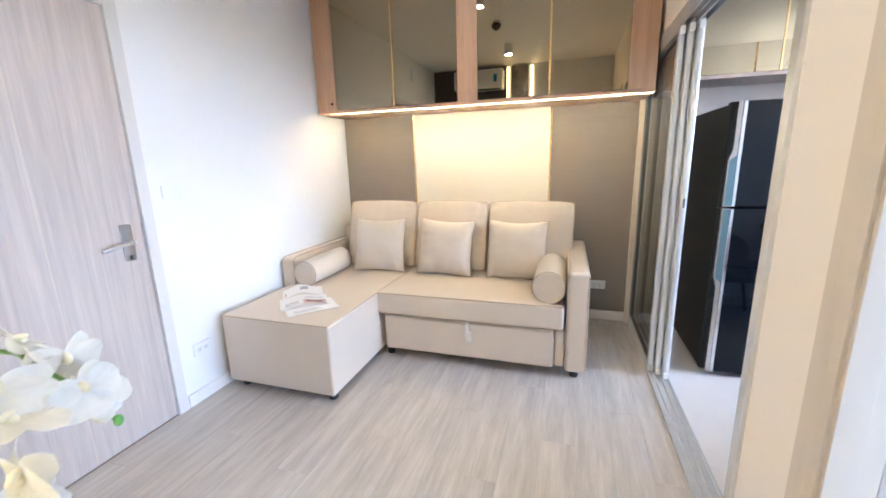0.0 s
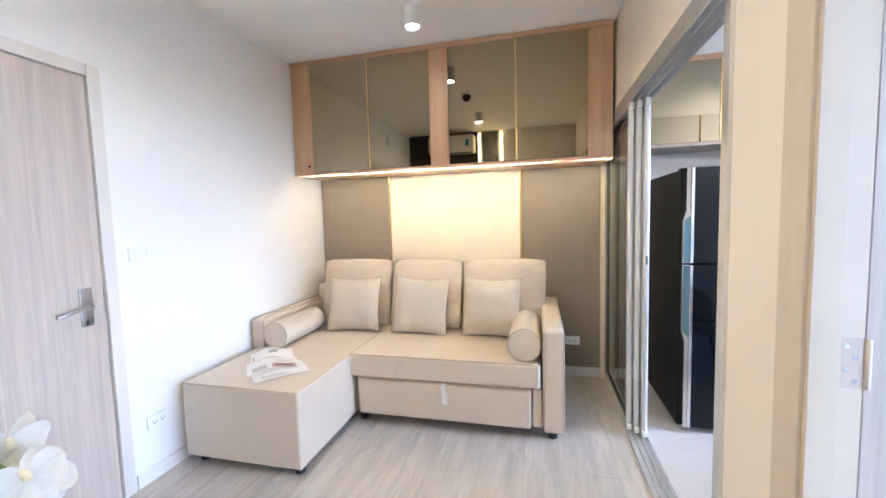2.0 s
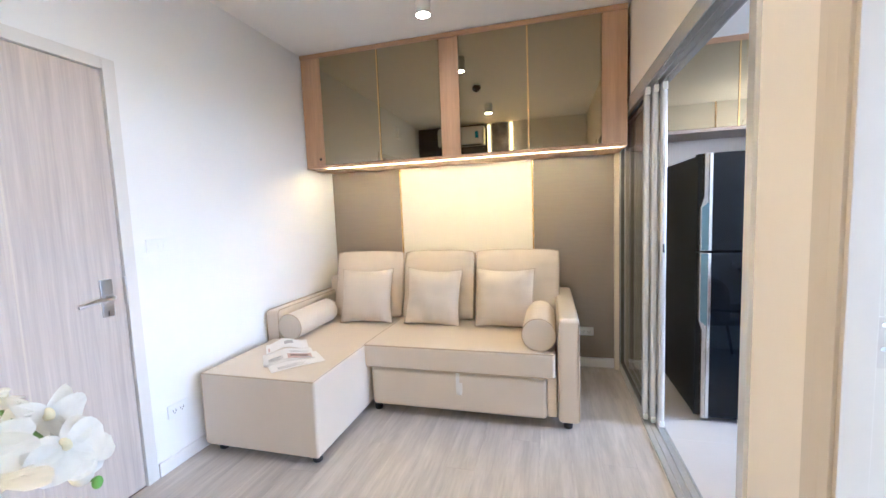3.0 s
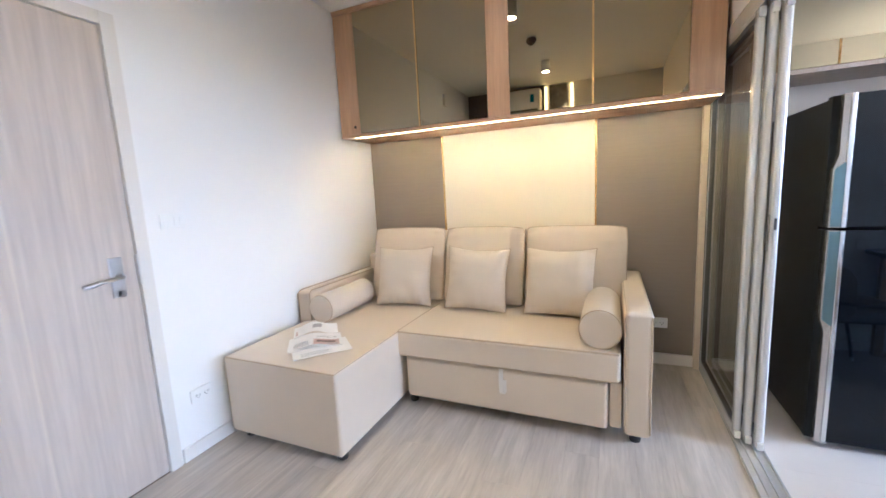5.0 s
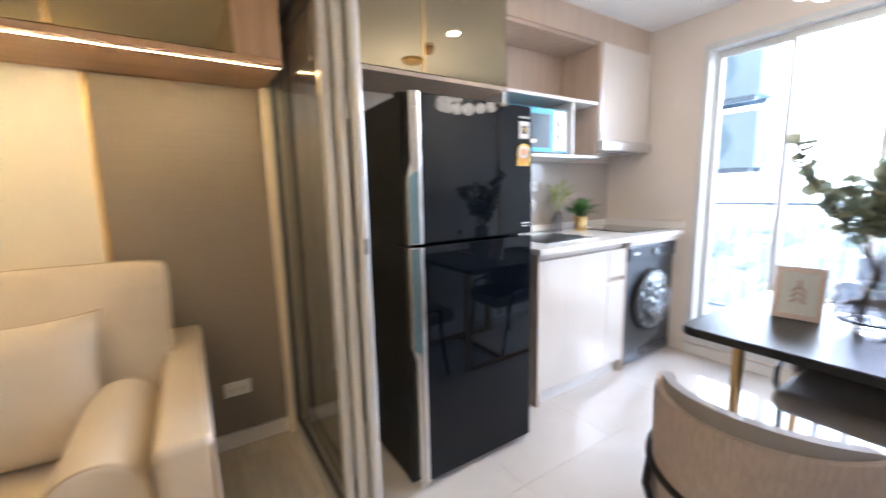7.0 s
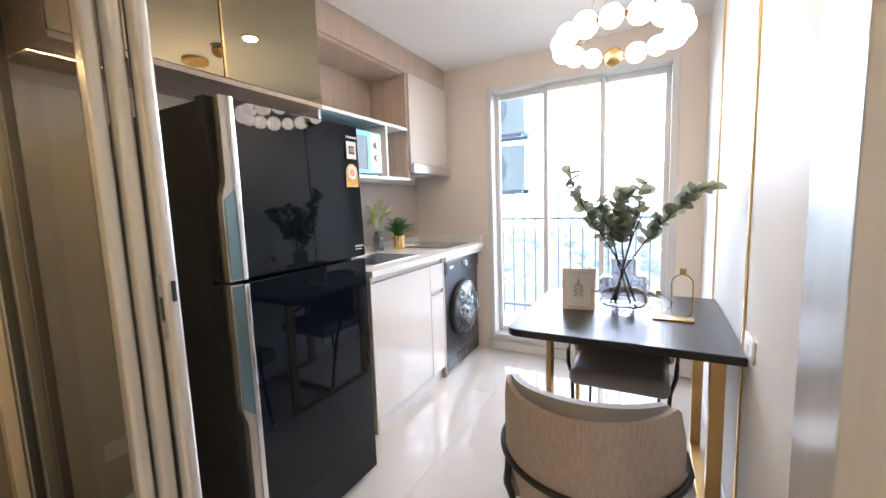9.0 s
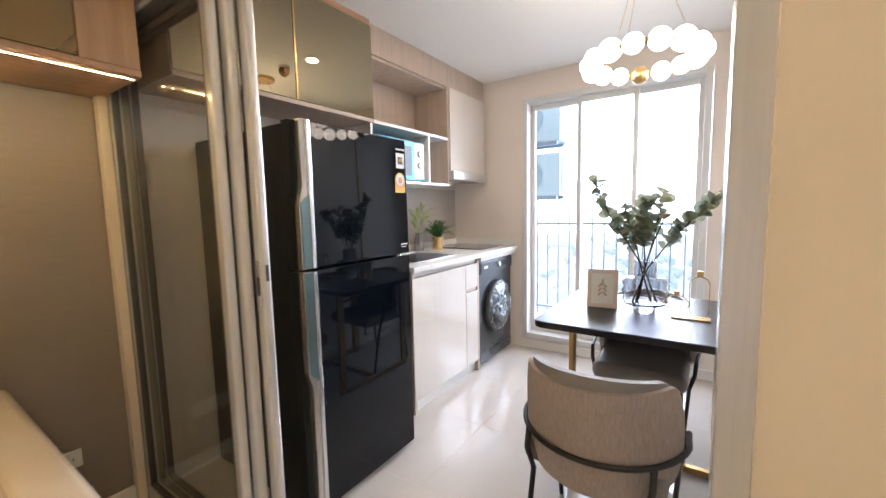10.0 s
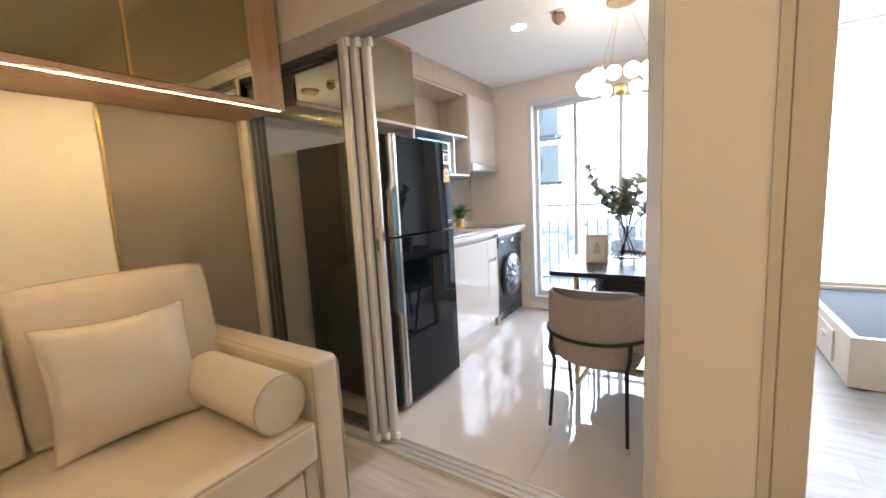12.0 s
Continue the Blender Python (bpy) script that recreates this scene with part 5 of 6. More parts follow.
bmesh.ops.bevel(tb, geom=[e for e in tb.edges if abs(e.verts[0].co.z - e.verts[1].co.z) < 1e-5], offset=0.003, segments=2, affect="EDGES")
part("tabletop", tb, TABLE_BLACK, dt, "black open-grain wooden top")
LXS, LYS = (1.935, 2.585), (1.535, 2.10)
for x in LXS:
    for y, w in zip(LYS, (0.022, 0.010)):
        part("leg", bx(x - 0.025, x + 0.025, y - w, y + w, 0.0305, TZ - 0.031, 0.002), BRASS, dt, "square brass leg")
for y, w in zip(LYS, (0.022, 0.010)):
    part("foot_rail", bx(LXS[0] - 0.025, LXS[1] + 0.025, y - w, y + w, 0.0, 0.030, 0.002), BRASS, dt)
    part("top_rail", bx(LXS[0] + 0.026, LXS[1] - 0.026, y - 0.012, y + 0.012, TZ - 0.056, TZ - 0.031), BRASS, dt)
part("cross_rail", bx(2.245, 2.275, LYS[0] + 0.027, LYS[1] - 0.027, 0.0, 0.029, 0.002), BRASS, dt)
for x in (1.97, 2.78):
    structure("trim_gold_kitchen", bx(x - 0.008, x + 0.008, KY, KY + 0.007, 0.076, KITCHEN_H, 0.001, 1), GOLD, "slim vertical gold trim beside the table")
wall_plate("wall_socket", "white socket box beside the dining table", "socket", (1.86, KY, 0.78), "back", sockets=1)

# ---- dining chairs ----
def shell(r_in, r_out, a0, z_low, z_top, n=28, m=8, squash=1.0, crown=0.0):
    """A curved padded back, open to +x, with rounded upper corners."""
    bm = bmesh.new()
    lay1, lay2 = [], []
    for j in range(m + 1):
        v = j / m
        r1, r2 = [], []
        for i in range(n + 1):
            u = 2 * i / n - 1
            a = math.pi + radians(a0) * u
            edge = max(0.0, (abs(u) - 0.80) / 0.20)
            lo = z_low + 0.05 * abs(u) ** 2 + 0.02 * edge ** 2
            hi = z_top - 0.07 * edge ** 2.5 + crown * (1 - u * u)
            z = lo + (hi - lo) * v
            puff = 0.010 * math.sin(math.pi * v) ** 0.5
            lean = -0.05 * (v - 0.3) * max(0.0, math.cos(radians(a0) * u))
            for r, row, s in ((r_out + puff, r1, 1), (r_in - puff, r2, -1)):
                row.append(bm.verts.new((r * squash * math.cos(a) + lean, r * math.sin(a), z)))
        lay1.append(r1)
        lay2.append(r2)
    for j in range(m):
        for i in range(n):
            bm.faces.new((lay1[j][i], lay1[j][i + 1], lay1[j + 1][i + 1], lay1[j + 1][i]))
            bm.faces.new((lay2[j][i], lay2[j + 1][i], lay2[j + 1][i + 1], lay2[j][i + 1]))
    for i in range(n):
        bm.faces.new((lay1[m][i], lay1[m][i + 1], lay2[m][i + 1], lay2[m][i]))
        bm.faces.new((lay1[0][i], lay2[0][i], lay2[0][i + 1], lay1[0][i + 1]))
    for j in range(m):
        bm.faces.new((lay1[j][0], lay1[j + 1][0], lay2[j + 1][0], lay2[j][0]))
        bm.faces.new((lay1[j][n], lay2[j][n], lay2[j + 1][n], lay1[j + 1][n]))
    bmesh.ops.bevel(bm, geom=[e for e in bm.edges if e.calc_face_angle(0) > 0.9], offset=0.010, segments=3, affect="EDGES", clamp_overlap=True)
    return bm


chair = thing("dining_chair", (0, 0, 0), "curved-back dining chair in oatmeal fabric on black steel legs", "chair", "chairs at the dining table")
part("backrest", shell(0.240, 0.256, 80, 0.385, 0.735), WOVEN, chair, "oatmeal woven curved back", smooth=50)
part("back_pad", shell(0.216, 0.239, 77, 0.45, 0.732, crown=0.042), GREY_SEAT, chair, "grey padded inner back", smooth=50)
part("seat", bx(-0.19, 0.255, -0.232, 0.232, 0.385, 0.470, 0.035, 4), GREY_SEAT, chair, "grey padded seat", smooth=50)
band = [(0.10, -0.262, 0.50)] + [(0.276 * math.cos(a), 0.276 * math.sin(a), 0.517) for a in [math.pi + radians(d) for d in range(-84, 85, 8)]][::-1] + [(0.10, 0.262, 0.50)]
part("back_hoop", tube(band if band[1][1] < 0 else [band[0]] + band[1:-1][::-1] + [band[-1]], 0.009, 10), BLACK_STEEL, chair, "black steel hoop round the back")
for s in (-1, 1):
    part("rear_leg", tube([(-0.19, s * 0.200, 0.517), (-0.205, s * 0.200, 0.45), (-0.195, s * 0.190, 0.405), (-0.19, s * 0.182, 0.375), (-0.215, s * 0.190, 0.2), (-0.238, s * 0.197, 0.022)], 0.0105, 12, r_end=0.009), BLACK_STEEL, chair, "slanted black steel leg")
    part("front_leg", tube([(0.10, s * 0.262, 0.50), (0.115, s * 0.258, 0.44), (0.125, s * 0.235, 0.37), (0.16, s * 0.222, 0.18), (0.188, s * 0.222, 0.022)], 0.0105, 12, r_end=0.009), BLACK_STEEL, chair, "slanted black steel leg")
    for x, y in ((-0.241, 0.198), (0.190, 0.222)):
        part("foot_cap", cyl((x, s * y, 0.0), (x, s * y, 0.024), 0.011, n=14), WHITE_PLASTIC, chair, "white plastic foot cap")
chair.matrix_basis = pose(1.572, 1.892, 0.0, 0, 0, -3) @ Matrix.Diagonal((1.0, 0.955, 1.0, 1.0))
copy_thing(chair, pose(2.46, 1.87, 0.0, 0, 0, 180) @ Matrix.Diagonal((1.0, 0.955, 1.0, 1.0)))

# ---- things on the table ----
VC = (2.262, 1.853, TZ)
vs = thing("vase", VC, "smoky clear glass vase with three bulging rings", "vase")
outer = [(0.048, 0.0), (0.050, 0.032), (0.060, 0.036), (0.092, 0.040), (0.102, 0.058), (0.092, 0.079), (0.104, 0.100), (0.092, 0.121), (0.102, 0.143), (0.090, 0.163), (0.056, 0.169), (0.050, 0.176), (0.050, 0.250)]
prof = outer + [(r - 0.0045, z + (0.004 if z < 0.05 else -0.002 if z < 0.2 else 0.0)) for r, z in outer[:1:-1]] + [(0.03, 0.040)]
vb = part("glass", lathe(prof, VC, 48), VASE_GLASS, vs, smooth=70)
rl = random.Random(21)


def leaf_mesh(w, l, fold):
    bm = bmesh.new()
    rows = []
    for j in range(6):
        v = j / 5
        hw = w / 2 * math.sin(math.pi * min(0.97, 0.06 + v * 0.9)) ** 0.6
        rows.append([bm.verts.new((s * hw, l * v, abs(s) * hw * fold - 0.15 * l * v * v)) for s in (-1, 0, 1)])
    for a, b in zip(rows, rows[1:]):
        for k in (0, 1):
            bm.faces.new((a[k], a[k + 1], b[k + 1], b[k]))
    me = bpy.data.meshes.new("leaf")
    bm.to_mesh(me)
    bm.free()
    me.shade_smooth()
    return me


LEAVES = []
PALE_LEAF = leafy("pale_eucalyptus_leaf", (0.40, 0.41, 0.28))
for w, l in ((0.050, 0.056), (0.060, 0.062), (0.034, 0.054), (0.044, 0.046)):
    for mat in (LEAF_G, PALE_LEAF):
        me = leaf_mesh(w, l, rl.uniform(-0.3, 0.5))
        me.materials.append(mat)
        LEAVES.append(me)


def branch(points, count, start, label):
    """A bent stem with round leaves in twos along its upper part, thinning towards the tip."""
    base = Vector(points[0])
    t = thing("eucalyptus_branch", base, label, "branch", "branches in the vase")
    part("stem", tube(points, 0.0042, 8, r_end=0.0015), STEM, t)
    pts = [Vector(p) for p in points]
    seg = [(b - a).length for a, b in zip(pts, pts[1:])]
    total = sum(seg)
    for k in range(count):
        s = total * (start + (1 - start) * (k // 2 * 2 + 1) / count) + rl.uniform(-0.01, 0.01)
        i = 0
        while i < len(seg) - 1 and s > seg[i]:
            s -= seg[i]
            i += 1
        d = (pts[i + 1] - pts[i]).normalized()
        p = pts[i] + d * min(s, seg[i])
        out = Vector((rl.uniform(-1, 1), rl.uniform(-1, 1), rl.uniform(-0.5, 0.8))).normalized()
        out = (out - d * out.dot(d) * 0.6 + d * 0.55).normalized()
        q = out.to_track_quat("Y", "Z").to_matrix().to_4x4() @ Matrix.Rotation(rl.uniform(-1.4, 1.4), 4, "Y")
        ob = new("leaf", rl.choice(LEAVES))
        ob.parent = t
        ob.matrix_parent_inverse = Matrix.Translation(-base)
        ob.matrix_basis = Matrix.Translation(p) @ q @ Matrix.Scale(rl.uniform(0.65, 1.08), 4)
    return t


def up(dx, dy, dz):
    return (VC[0] + dx, VC[1] + dy, TZ + dz)


branch([up(0.02, -0.05, 0.045), up(0.0, 0.0, 0.20), up(-0.02, 0.07, 0.32), up(-0.03, 0.14, 0.43), up(-0.04, 0.19, 0.53), up(-0.04, 0.215, 0.60), up(-0.02, 0.225, 0.64)], 56, 0.46, "leaning eucalyptus branch with grey-green round leaves")
branch([up(-0.03, 0.03, 0.045), up(0.0, 0.0, 0.22), up(0.01, 0.01, 0.34), up(0.0, 0.02, 0.46), up(0.03, 0.0, 0.53)], 96, 0.54, "upright bushy eucalyptus branch")
branch([up(0.0, -0.03, 0.045), up(0.0, 0.02, 0.22), up(0.02, 0.05, 0.34), up(0.03, 0.09, 0.44), up(0.02, 0.10, 0.50)], 44, 0.55, "short eucalyptus branch with round leaves")
branch([up(-0.03, 0.05, 0.045), up(0.0, -0.01, 0.21), up(0.01, -0.09, 0.33), up(0.01, -0.18, 0.44), up(0.02, -0.26, 0.515), up(0.02, -0.305, 0.55)], 72, 0.48, "long slanting eucalyptus branch")
branch([up(0.03, 0.03, 0.045), up(0.0, 0.0, 0.21), up(0.0, -0.03, 0.35), up(-0.02, -0.06, 0.50), up(-0.02, -0.08, 0.58)], 24, 0.62, "thin eucalyptus sprig with few leaves")
rose = thing("rose", up(0.01, -0.07, 0.04), "cream artificial rose among the leaves", "flower")
part("stem", tube([up(0.02, 0.04, 0.045), up(0, 0, 0.22), up(-0.01, -0.04, 0.36), up(-0.01, -0.075, 0.45)], 0.003, 8), STEM, rose)
for k in range(9):
    a = k * 2.4
    pr = 0.012 + 0.002 * k
    me = leaf_mesh(0.030 + 0.002 * k, 0.034, 0.5)
    me.materials.append(material("cream_rose_petal", (0.74, 0.66, 0.46), 0.6) if k == 0 else rose_mat)
    rose_mat = me.materials[0]
    ob = new("petal", me)
    ob.parent = rose
    ob.matrix_parent_inverse = Matrix.Translation(-Vector(up(0.01, -0.07, 0.04)))
    ob.matrix_basis = Matrix.Translation(up(-0.01, -0.075, 0.445)) @ pose(0, 0, 0, 0, 0, math.degrees(a)) @ pose(0, pr * 0.3, 0, 75 - 5 * k)

FRAME_PINK = material("pale_pinkish_beige_frame", (0.70, 0.58, 0.50), 0.45, stain=0.05)
pf = thing("photo_frame", (2.245, 2.035, TZ), "pale beige picture frame with a pink leaf print", "frame")
fm = pose(2.235, 2.040, TZ + 0.001, 0, -12, 188)
part("frame", moved(joined(bx(-0.008, 0.008, -0.072, -0.052, 0, 0.192, 0.002), bx(-0.008, 0.008, 0.052, 0.072, 0, 0.192, 0.002), bx(-0.0075, 0.0075, -0.052, 0.052, 0, 0.02, 0.002), bx(-0.0075, 0.0075, -0.052, 0.052, 0.172, 0.1915, 0.002)), fm), FRAME_PINK, pf, "pale pinkish moulded frame")
part("print", moved(bx(-0.004, 0.003, -0.052, 0.052, 0.02, 0.172), fm), PAPER, pf, "white mount")
part("leaf_print", moved(joined(*[moved(ball((0.0042, 0, 0), 0.02, 12, (0.02, 0.28, 0.75)), pose(0, s * 0.012, z, s * 38)) for s in (-1, 1) for z in (0.07, 0.09, 0.11)], moved(ball((0.0042, 0, 0), 0.02, 12, (0.02, 0.3, 0.9)), pose(0, 0, 0.128)), bx(0.0032, 0.0042, -0.001, 0.001, 0.045, 0.12)), fm), PHOTO_TINT, pf, "pink leaf drawing")
part("glass", moved(bx(0.0050, 0.0062, -0.052, 0.052, 0.02, 0.172), fm), PANE, pf, smooth=0)
part("prop", moved(bx(-0.07, -0.008, -0.02, 0.02, 0.0, 0.004), pose(2.235, 2.04, TZ + 0.0005, 0, 0, 188)), WHITE_PLASTIC, pf)

de = thing("ornament", (2.215, 1.66, TZ), "brass wire ornament of ovals on a marble base", "ornament")
part("base", bx(2.185, 2.245, 1.585, 1.735, TZ, TZ + 0.008, 0.001, 1), BRASS, de, "thin brass base")
def oval(cy, z0, w, h, x=2.215):
    r = w / 2
    return [(x, cy + r * math.cos(a), z0 + h - r + r * math.sin(a)) for a in [k * math.pi / 10 for k in range(11)]] + [(x, cy - r * math.cos(a), z0 + r - r * math.sin(a)) for a in [k * math.pi / 10 for k in range(11)]]


part("tall_oval", tube(oval(1.63, TZ + 0.008, 0.075, 0.185), 0.0022, 8, True), GOLD, de)
part("low_oval", tube(oval(1.715, TZ + 0.03, 0.10, 0.075, 2.205), 0.002, 8, True), GOLD, de)
part("small_oval", tube(oval(1.725, TZ + 0.008, 0.05, 0.07), 0.002, 8, True), GOLD, de)
part("cube", bx(2.203, 2.227, 1.618, 1.642, TZ + 0.193, TZ + 0.218, 0.002), BRASS, de)
part("cube", bx(2.195, 2.215, 1.705, 1.725, TZ + 0.104, TZ + 0.125, 0.002), BRASS, de)

# ---- ring pendant with opal globes ----
PC, PR = (2.19, 1.88, 1.90), 0.225
pd = thing("pendant_light", (PC[0], PC[1], KITCHEN_H), "brass ring pendant with lit opal glass globes", "pendant light")
part("ring", tube([(PC[0] + PR * math.cos(k * math.tau / 64), PC[1] + PR * math.sin(k * math.tau / 64), PC[2]) for k in range(64)], 0.006, 8, True), BRASS, pd)
rg = random.Random(5)
for k in range(15):
    a = k * math.tau / 15 + 0.18
    c = (PC[0] + PR * math.cos(a), PC[1] + PR * math.sin(a), PC[2])
    if k == 0:
        part("brass_ball", ball(c, 0.042, 28), BRASS, pd, "brass ball between the globes")
    else:
        part("globe", ball(c, (0.047, 0.0405, 0.0435)[k % 3], 28), GLOBE, pd, "lit opal glass globe")
    b = a + math.tau / 30
    part("collar", cyl((PC[0] + PR * math.cos(b - 0.035), PC[1] + PR * math.sin(b - 0.035), PC[2]), (PC[0] + PR * math.cos(b + 0.035), PC[1] + PR * math.sin(b + 0.035), PC[2]), 0.013, n=14), BRASS, pd)
part("canopy", lathe([(0.085, 0), (0.088, -0.004), (0.088, -0.026), (0.083, -0.031), (0.01, -0.032)], (PC[0], PC[1], KITCHEN_H), 40), BRASS, pd, "round ceiling canopy")
for k in (0.9, 3.0, 5.1):
    part("cable", tube([(PC[0] + 0.03 * math.cos(k), PC[1] + 0.03 * math.sin(k), KITCHEN_H - 0.025), (PC[0] + PR * math.cos(k), PC[1] + PR * math.sin(k), PC[2])], 0.0012, 6), GOLD, pd)

# ---- kitchen ceiling fittings ----
dl = thing("recessed_light", (2.175, 2.533, KITCHEN_H), "round recessed downlight in the kitchen ceiling, switched on", "ceiling light")
part("bezel", lathe([(0.040, -0.001), (0.056, -0.001), (0.056, -0.006), (0.050, -0.009), (0.041, -0.006)], (2.175, 2.533, KITCHEN_H), 36), WHITE_PLASTIC, dl)
part("lamp", cyl((2.175, 2.533, KITCHEN_H - 0.0085), (2.175, 2.533, KITCHEN_H - 0.0065), 0.040, n=32), LAMP_FACE, dl, "glowing lamp face")
sd = thing("smoke_detector", (2.135, 2.245, KITCHEN_H), "smoke detector wrapped in brown paper on the ceiling", "detector")
part("base", lathe([(0.045, 0), (0.048, -0.008), (0.040, -0.014), (0.01, -0.015)], (2.135, 2.245, KITCHEN_H)), WHITE_PLASTIC, sd)
part("paper_wrap", lathe([(0.038, -0.0145), (0.046, -0.03), (0.040, -0.055), (0.018, -0.075), (0.006, -0.08)], (2.135, 2.245, KITCHEN_H), 6), material("brown_wrapping_paper", (0.42, 0.27, 0.16), 0.6, stain=0.3, stain_scale=30), sd, "crumpled brown wrap", smooth=0)

# ---- plants on the worktop ----
po = thing("potted_fern", (2.88, 3.49, CTZ), "small green fern in a pale gold pot", "plant")
part("pot", lathe([(0.042, 0.0), (0.044, 0.004), (0.050, 0.108), (0.046, 0.108), (0.043, 0.094), (0.004, 0.094)], (2.88, 3.49, CTZ), 32), GOLD, po, "pale gold pot")
FR = []
for l in (0.10, 0.125):
    bm = bmesh.new()
    for j in range(10):
        v = (j + 1) / 11
        y, z = l * v, 0.10 * v - 0.09 * v * v
        w = 0.017 * math.sin(math.pi * (0.15 + 0.8 * v))
        for s in (-1, 1):
            q = [bm.verts.new((s * 0.0006, y, z)), bm.verts.new((s * w, y + 0.006, z + 0.002)), bm.verts.new((s * w * 0.95, y + 0.010, z + 0.002)), bm.verts.new((s * 0.0006, y + 0.007, z + 0.001))]
            bm.faces.new(q if s > 0 else q[::-1])
    me = bpy.data.meshes.new("frond")
    bm.to_mesh(me)
    bm.free()
    me.materials.append(LEAF_B)
    FR.append(me)
for k in range(54):
    ob = new("frond", FR[k % 2])
    ob.parent = po
    ob.matrix_basis = pose(rl.uniform(-0.02, 0.02), rl.uniform(-0.02, 0.02), 0.097) @ pose(0, 0, 0, 0, 0, k * 137.5) @ pose(0, 0, 0, rl.uniform(0, 62)) @ Matrix.Scale(1.32, 4)
gv = thing("glass_vase", (2.735, 3.575, CTZ), "clear glass jar holding feathery green stems", "vase")
part("glass", lathe([(0.036, 0.0), (0.038, 0.004), (0.038, 0.10), (0.026, 0.125), (0.026, 0.15), (0.0235, 0.15), (0.0235, 0.124), (0.0355, 0.099), (0.0355, 0.008), (0.004, 0.008)], (2.735, 3.575, CTZ), 32), VASE_GLASS, gv, smooth=60)
pale = material("pale_feathery_green", (0.40, 0.47, 0.13), 0.6, stain=0.3, stain_scale=40)
for k in range(7):
    a = k * 0.9
    part("stem", tube([(2.735, 3.575, CTZ + 0.012), (2.735 + 0.006 * math.cos(a), 3.575 + 0.006 * math.sin(a), CTZ + 0.15), (2.735 + 0.06 * math.cos(a), 3.575 + 0.04 * math.sin(a), CTZ + 0.27)], 0.0014, 6), pale, gv)
PAL = [m.copy() for m in FR]
for m in PAL:
    m.materials[0] = pale
for k in range(46):
    a = k * 2.4
    ob = new("frond", PAL[k % 2])
    ob.parent = gv
    h = rl.uniform(0.16, 0.30)
    rr = 0.02 + 0.45 * (h - 0.14)
    ob.matrix_basis = pose(rr * math.cos(a), rr * 0.8 * math.sin(a), h) @ pose(0, 0, 0, 0, 0, math.degrees(a) - 90) @ pose(0, 0, 0, rl.uniform(10, 65)) @ Matrix.Scale(0.85, 4)
wo = thing("wire_ornament", (2.985, 3.57, CTZ), "small dark wire ball ornament by the pot", "ornament")
for k in range(3):
    part("hoop", moved(tube([(0.04 * math.cos(i * math.tau / 28), 0, 0.041 + 0.04 * math.sin(i * math.tau / 28)) for i in range(28)], 0.0012, 6, True), pose(2.985, 3.57, CTZ + 0.05, 0, 0, k * 60)), BLACK_STEEL, wo)
part("stand", joined(cyl((2.985, 3.57, CTZ), (2.985, 3.57, CTZ + 0.004), 0.025, n=24), cyl((2.985, 3.57, CTZ + 0.004), (2.985, 3.57, CTZ + 0.052), 0.0015, n=8)), BLACK_STEEL, wo)

# ---- bedroom ----
bed = thing("bed", (3.36, -0.25, 0.0), "low cream storage bed with a slate-grey fabric deck", "bed")
BX0, BX1, BY0, BY1 = 2.545, RX - 0.165, -1.25, 0.705
part("base", joined(bx(BX0, BX0 + 0.04, BY0, BY1, 0.012, 0.315, 0.004), bx(BX1 - 0.04, BX1, BY0, BY1, 0.012, 0.315, 0.004), bx(BX0 + 0.04, BX1 - 0.04, BY1 - 0.04, BY1, 0.012, 0.3145, 0.004), bx(BX0 + 0.04, BX1 - 0.04, BY0, BY0 + 0.04, 0.012, 0.3145, 0.004)), LEATHER, bed, "cream upholstered bed sides")
part("deck", bx(BX0 + 0.041, BX1 - 0.041, BY0 + 0.041, -0.22, 0.20, 0.285, 0.006), SOFTGREY, bed, "slate-grey fabric deck panel")
part("deck", bx(BX0 + 0.041, BX1 - 0.041, -0.215, BY1 - 0.041, 0.20, 0.285, 0.006), SOFTGREY, bed, "slate-grey fabric deck panel")
part("plinth", bx(BX0 + 0.06, BX1 - 0.06, BY0 + 0.06, BY1 - 0.06, 0.0, 0.199), BLACK_PLASTIC, bed)
part("drawer", bx(BX0 + 0.30, BX1 - 0.30, BY1 + 0.0005, BY1 + 0.012, 0.05, 0.26, 0.003), LEATHER, bed, "cream drawer front")
part("pull", bx(BX0 + 0.46, BX0 + 0.56, BY1 + 0.0125, BY1 + 0.016, 0.17, 0.20, 0.001), CHROME, bed, "small metal drawer pull")
cur = thing("curtain", (RX - 0.10, -0.4, 0.35), "white sheer curtain drawn across the bedroom window", "curtain")
bm = bmesh.new()
cols = []
for k in range(281):
    y = -2.15 + 3.42 * k / 280
    x = RX - 0.105 + 0.022 * math.sin(y * 46 + 1.2 * math.sin(y * 5)) + 0.008 * math.sin(y * 111)
    cols.append([bm.verts.new((x, y, z)) for z in (0.352, 2.40)])
for a, b in zip(cols, cols[1:]):
    bm.faces.new((a[0], b[0], b[1], a[1]))
part("cloth", bm, SHEER, cur, "sheer white gathered cloth", smooth=180)
part("rail", bx(RX - 0.13, RX - 0.08, -2.18, 1.30, 2.40, 2.425), ALU, cur, "curtain rail")

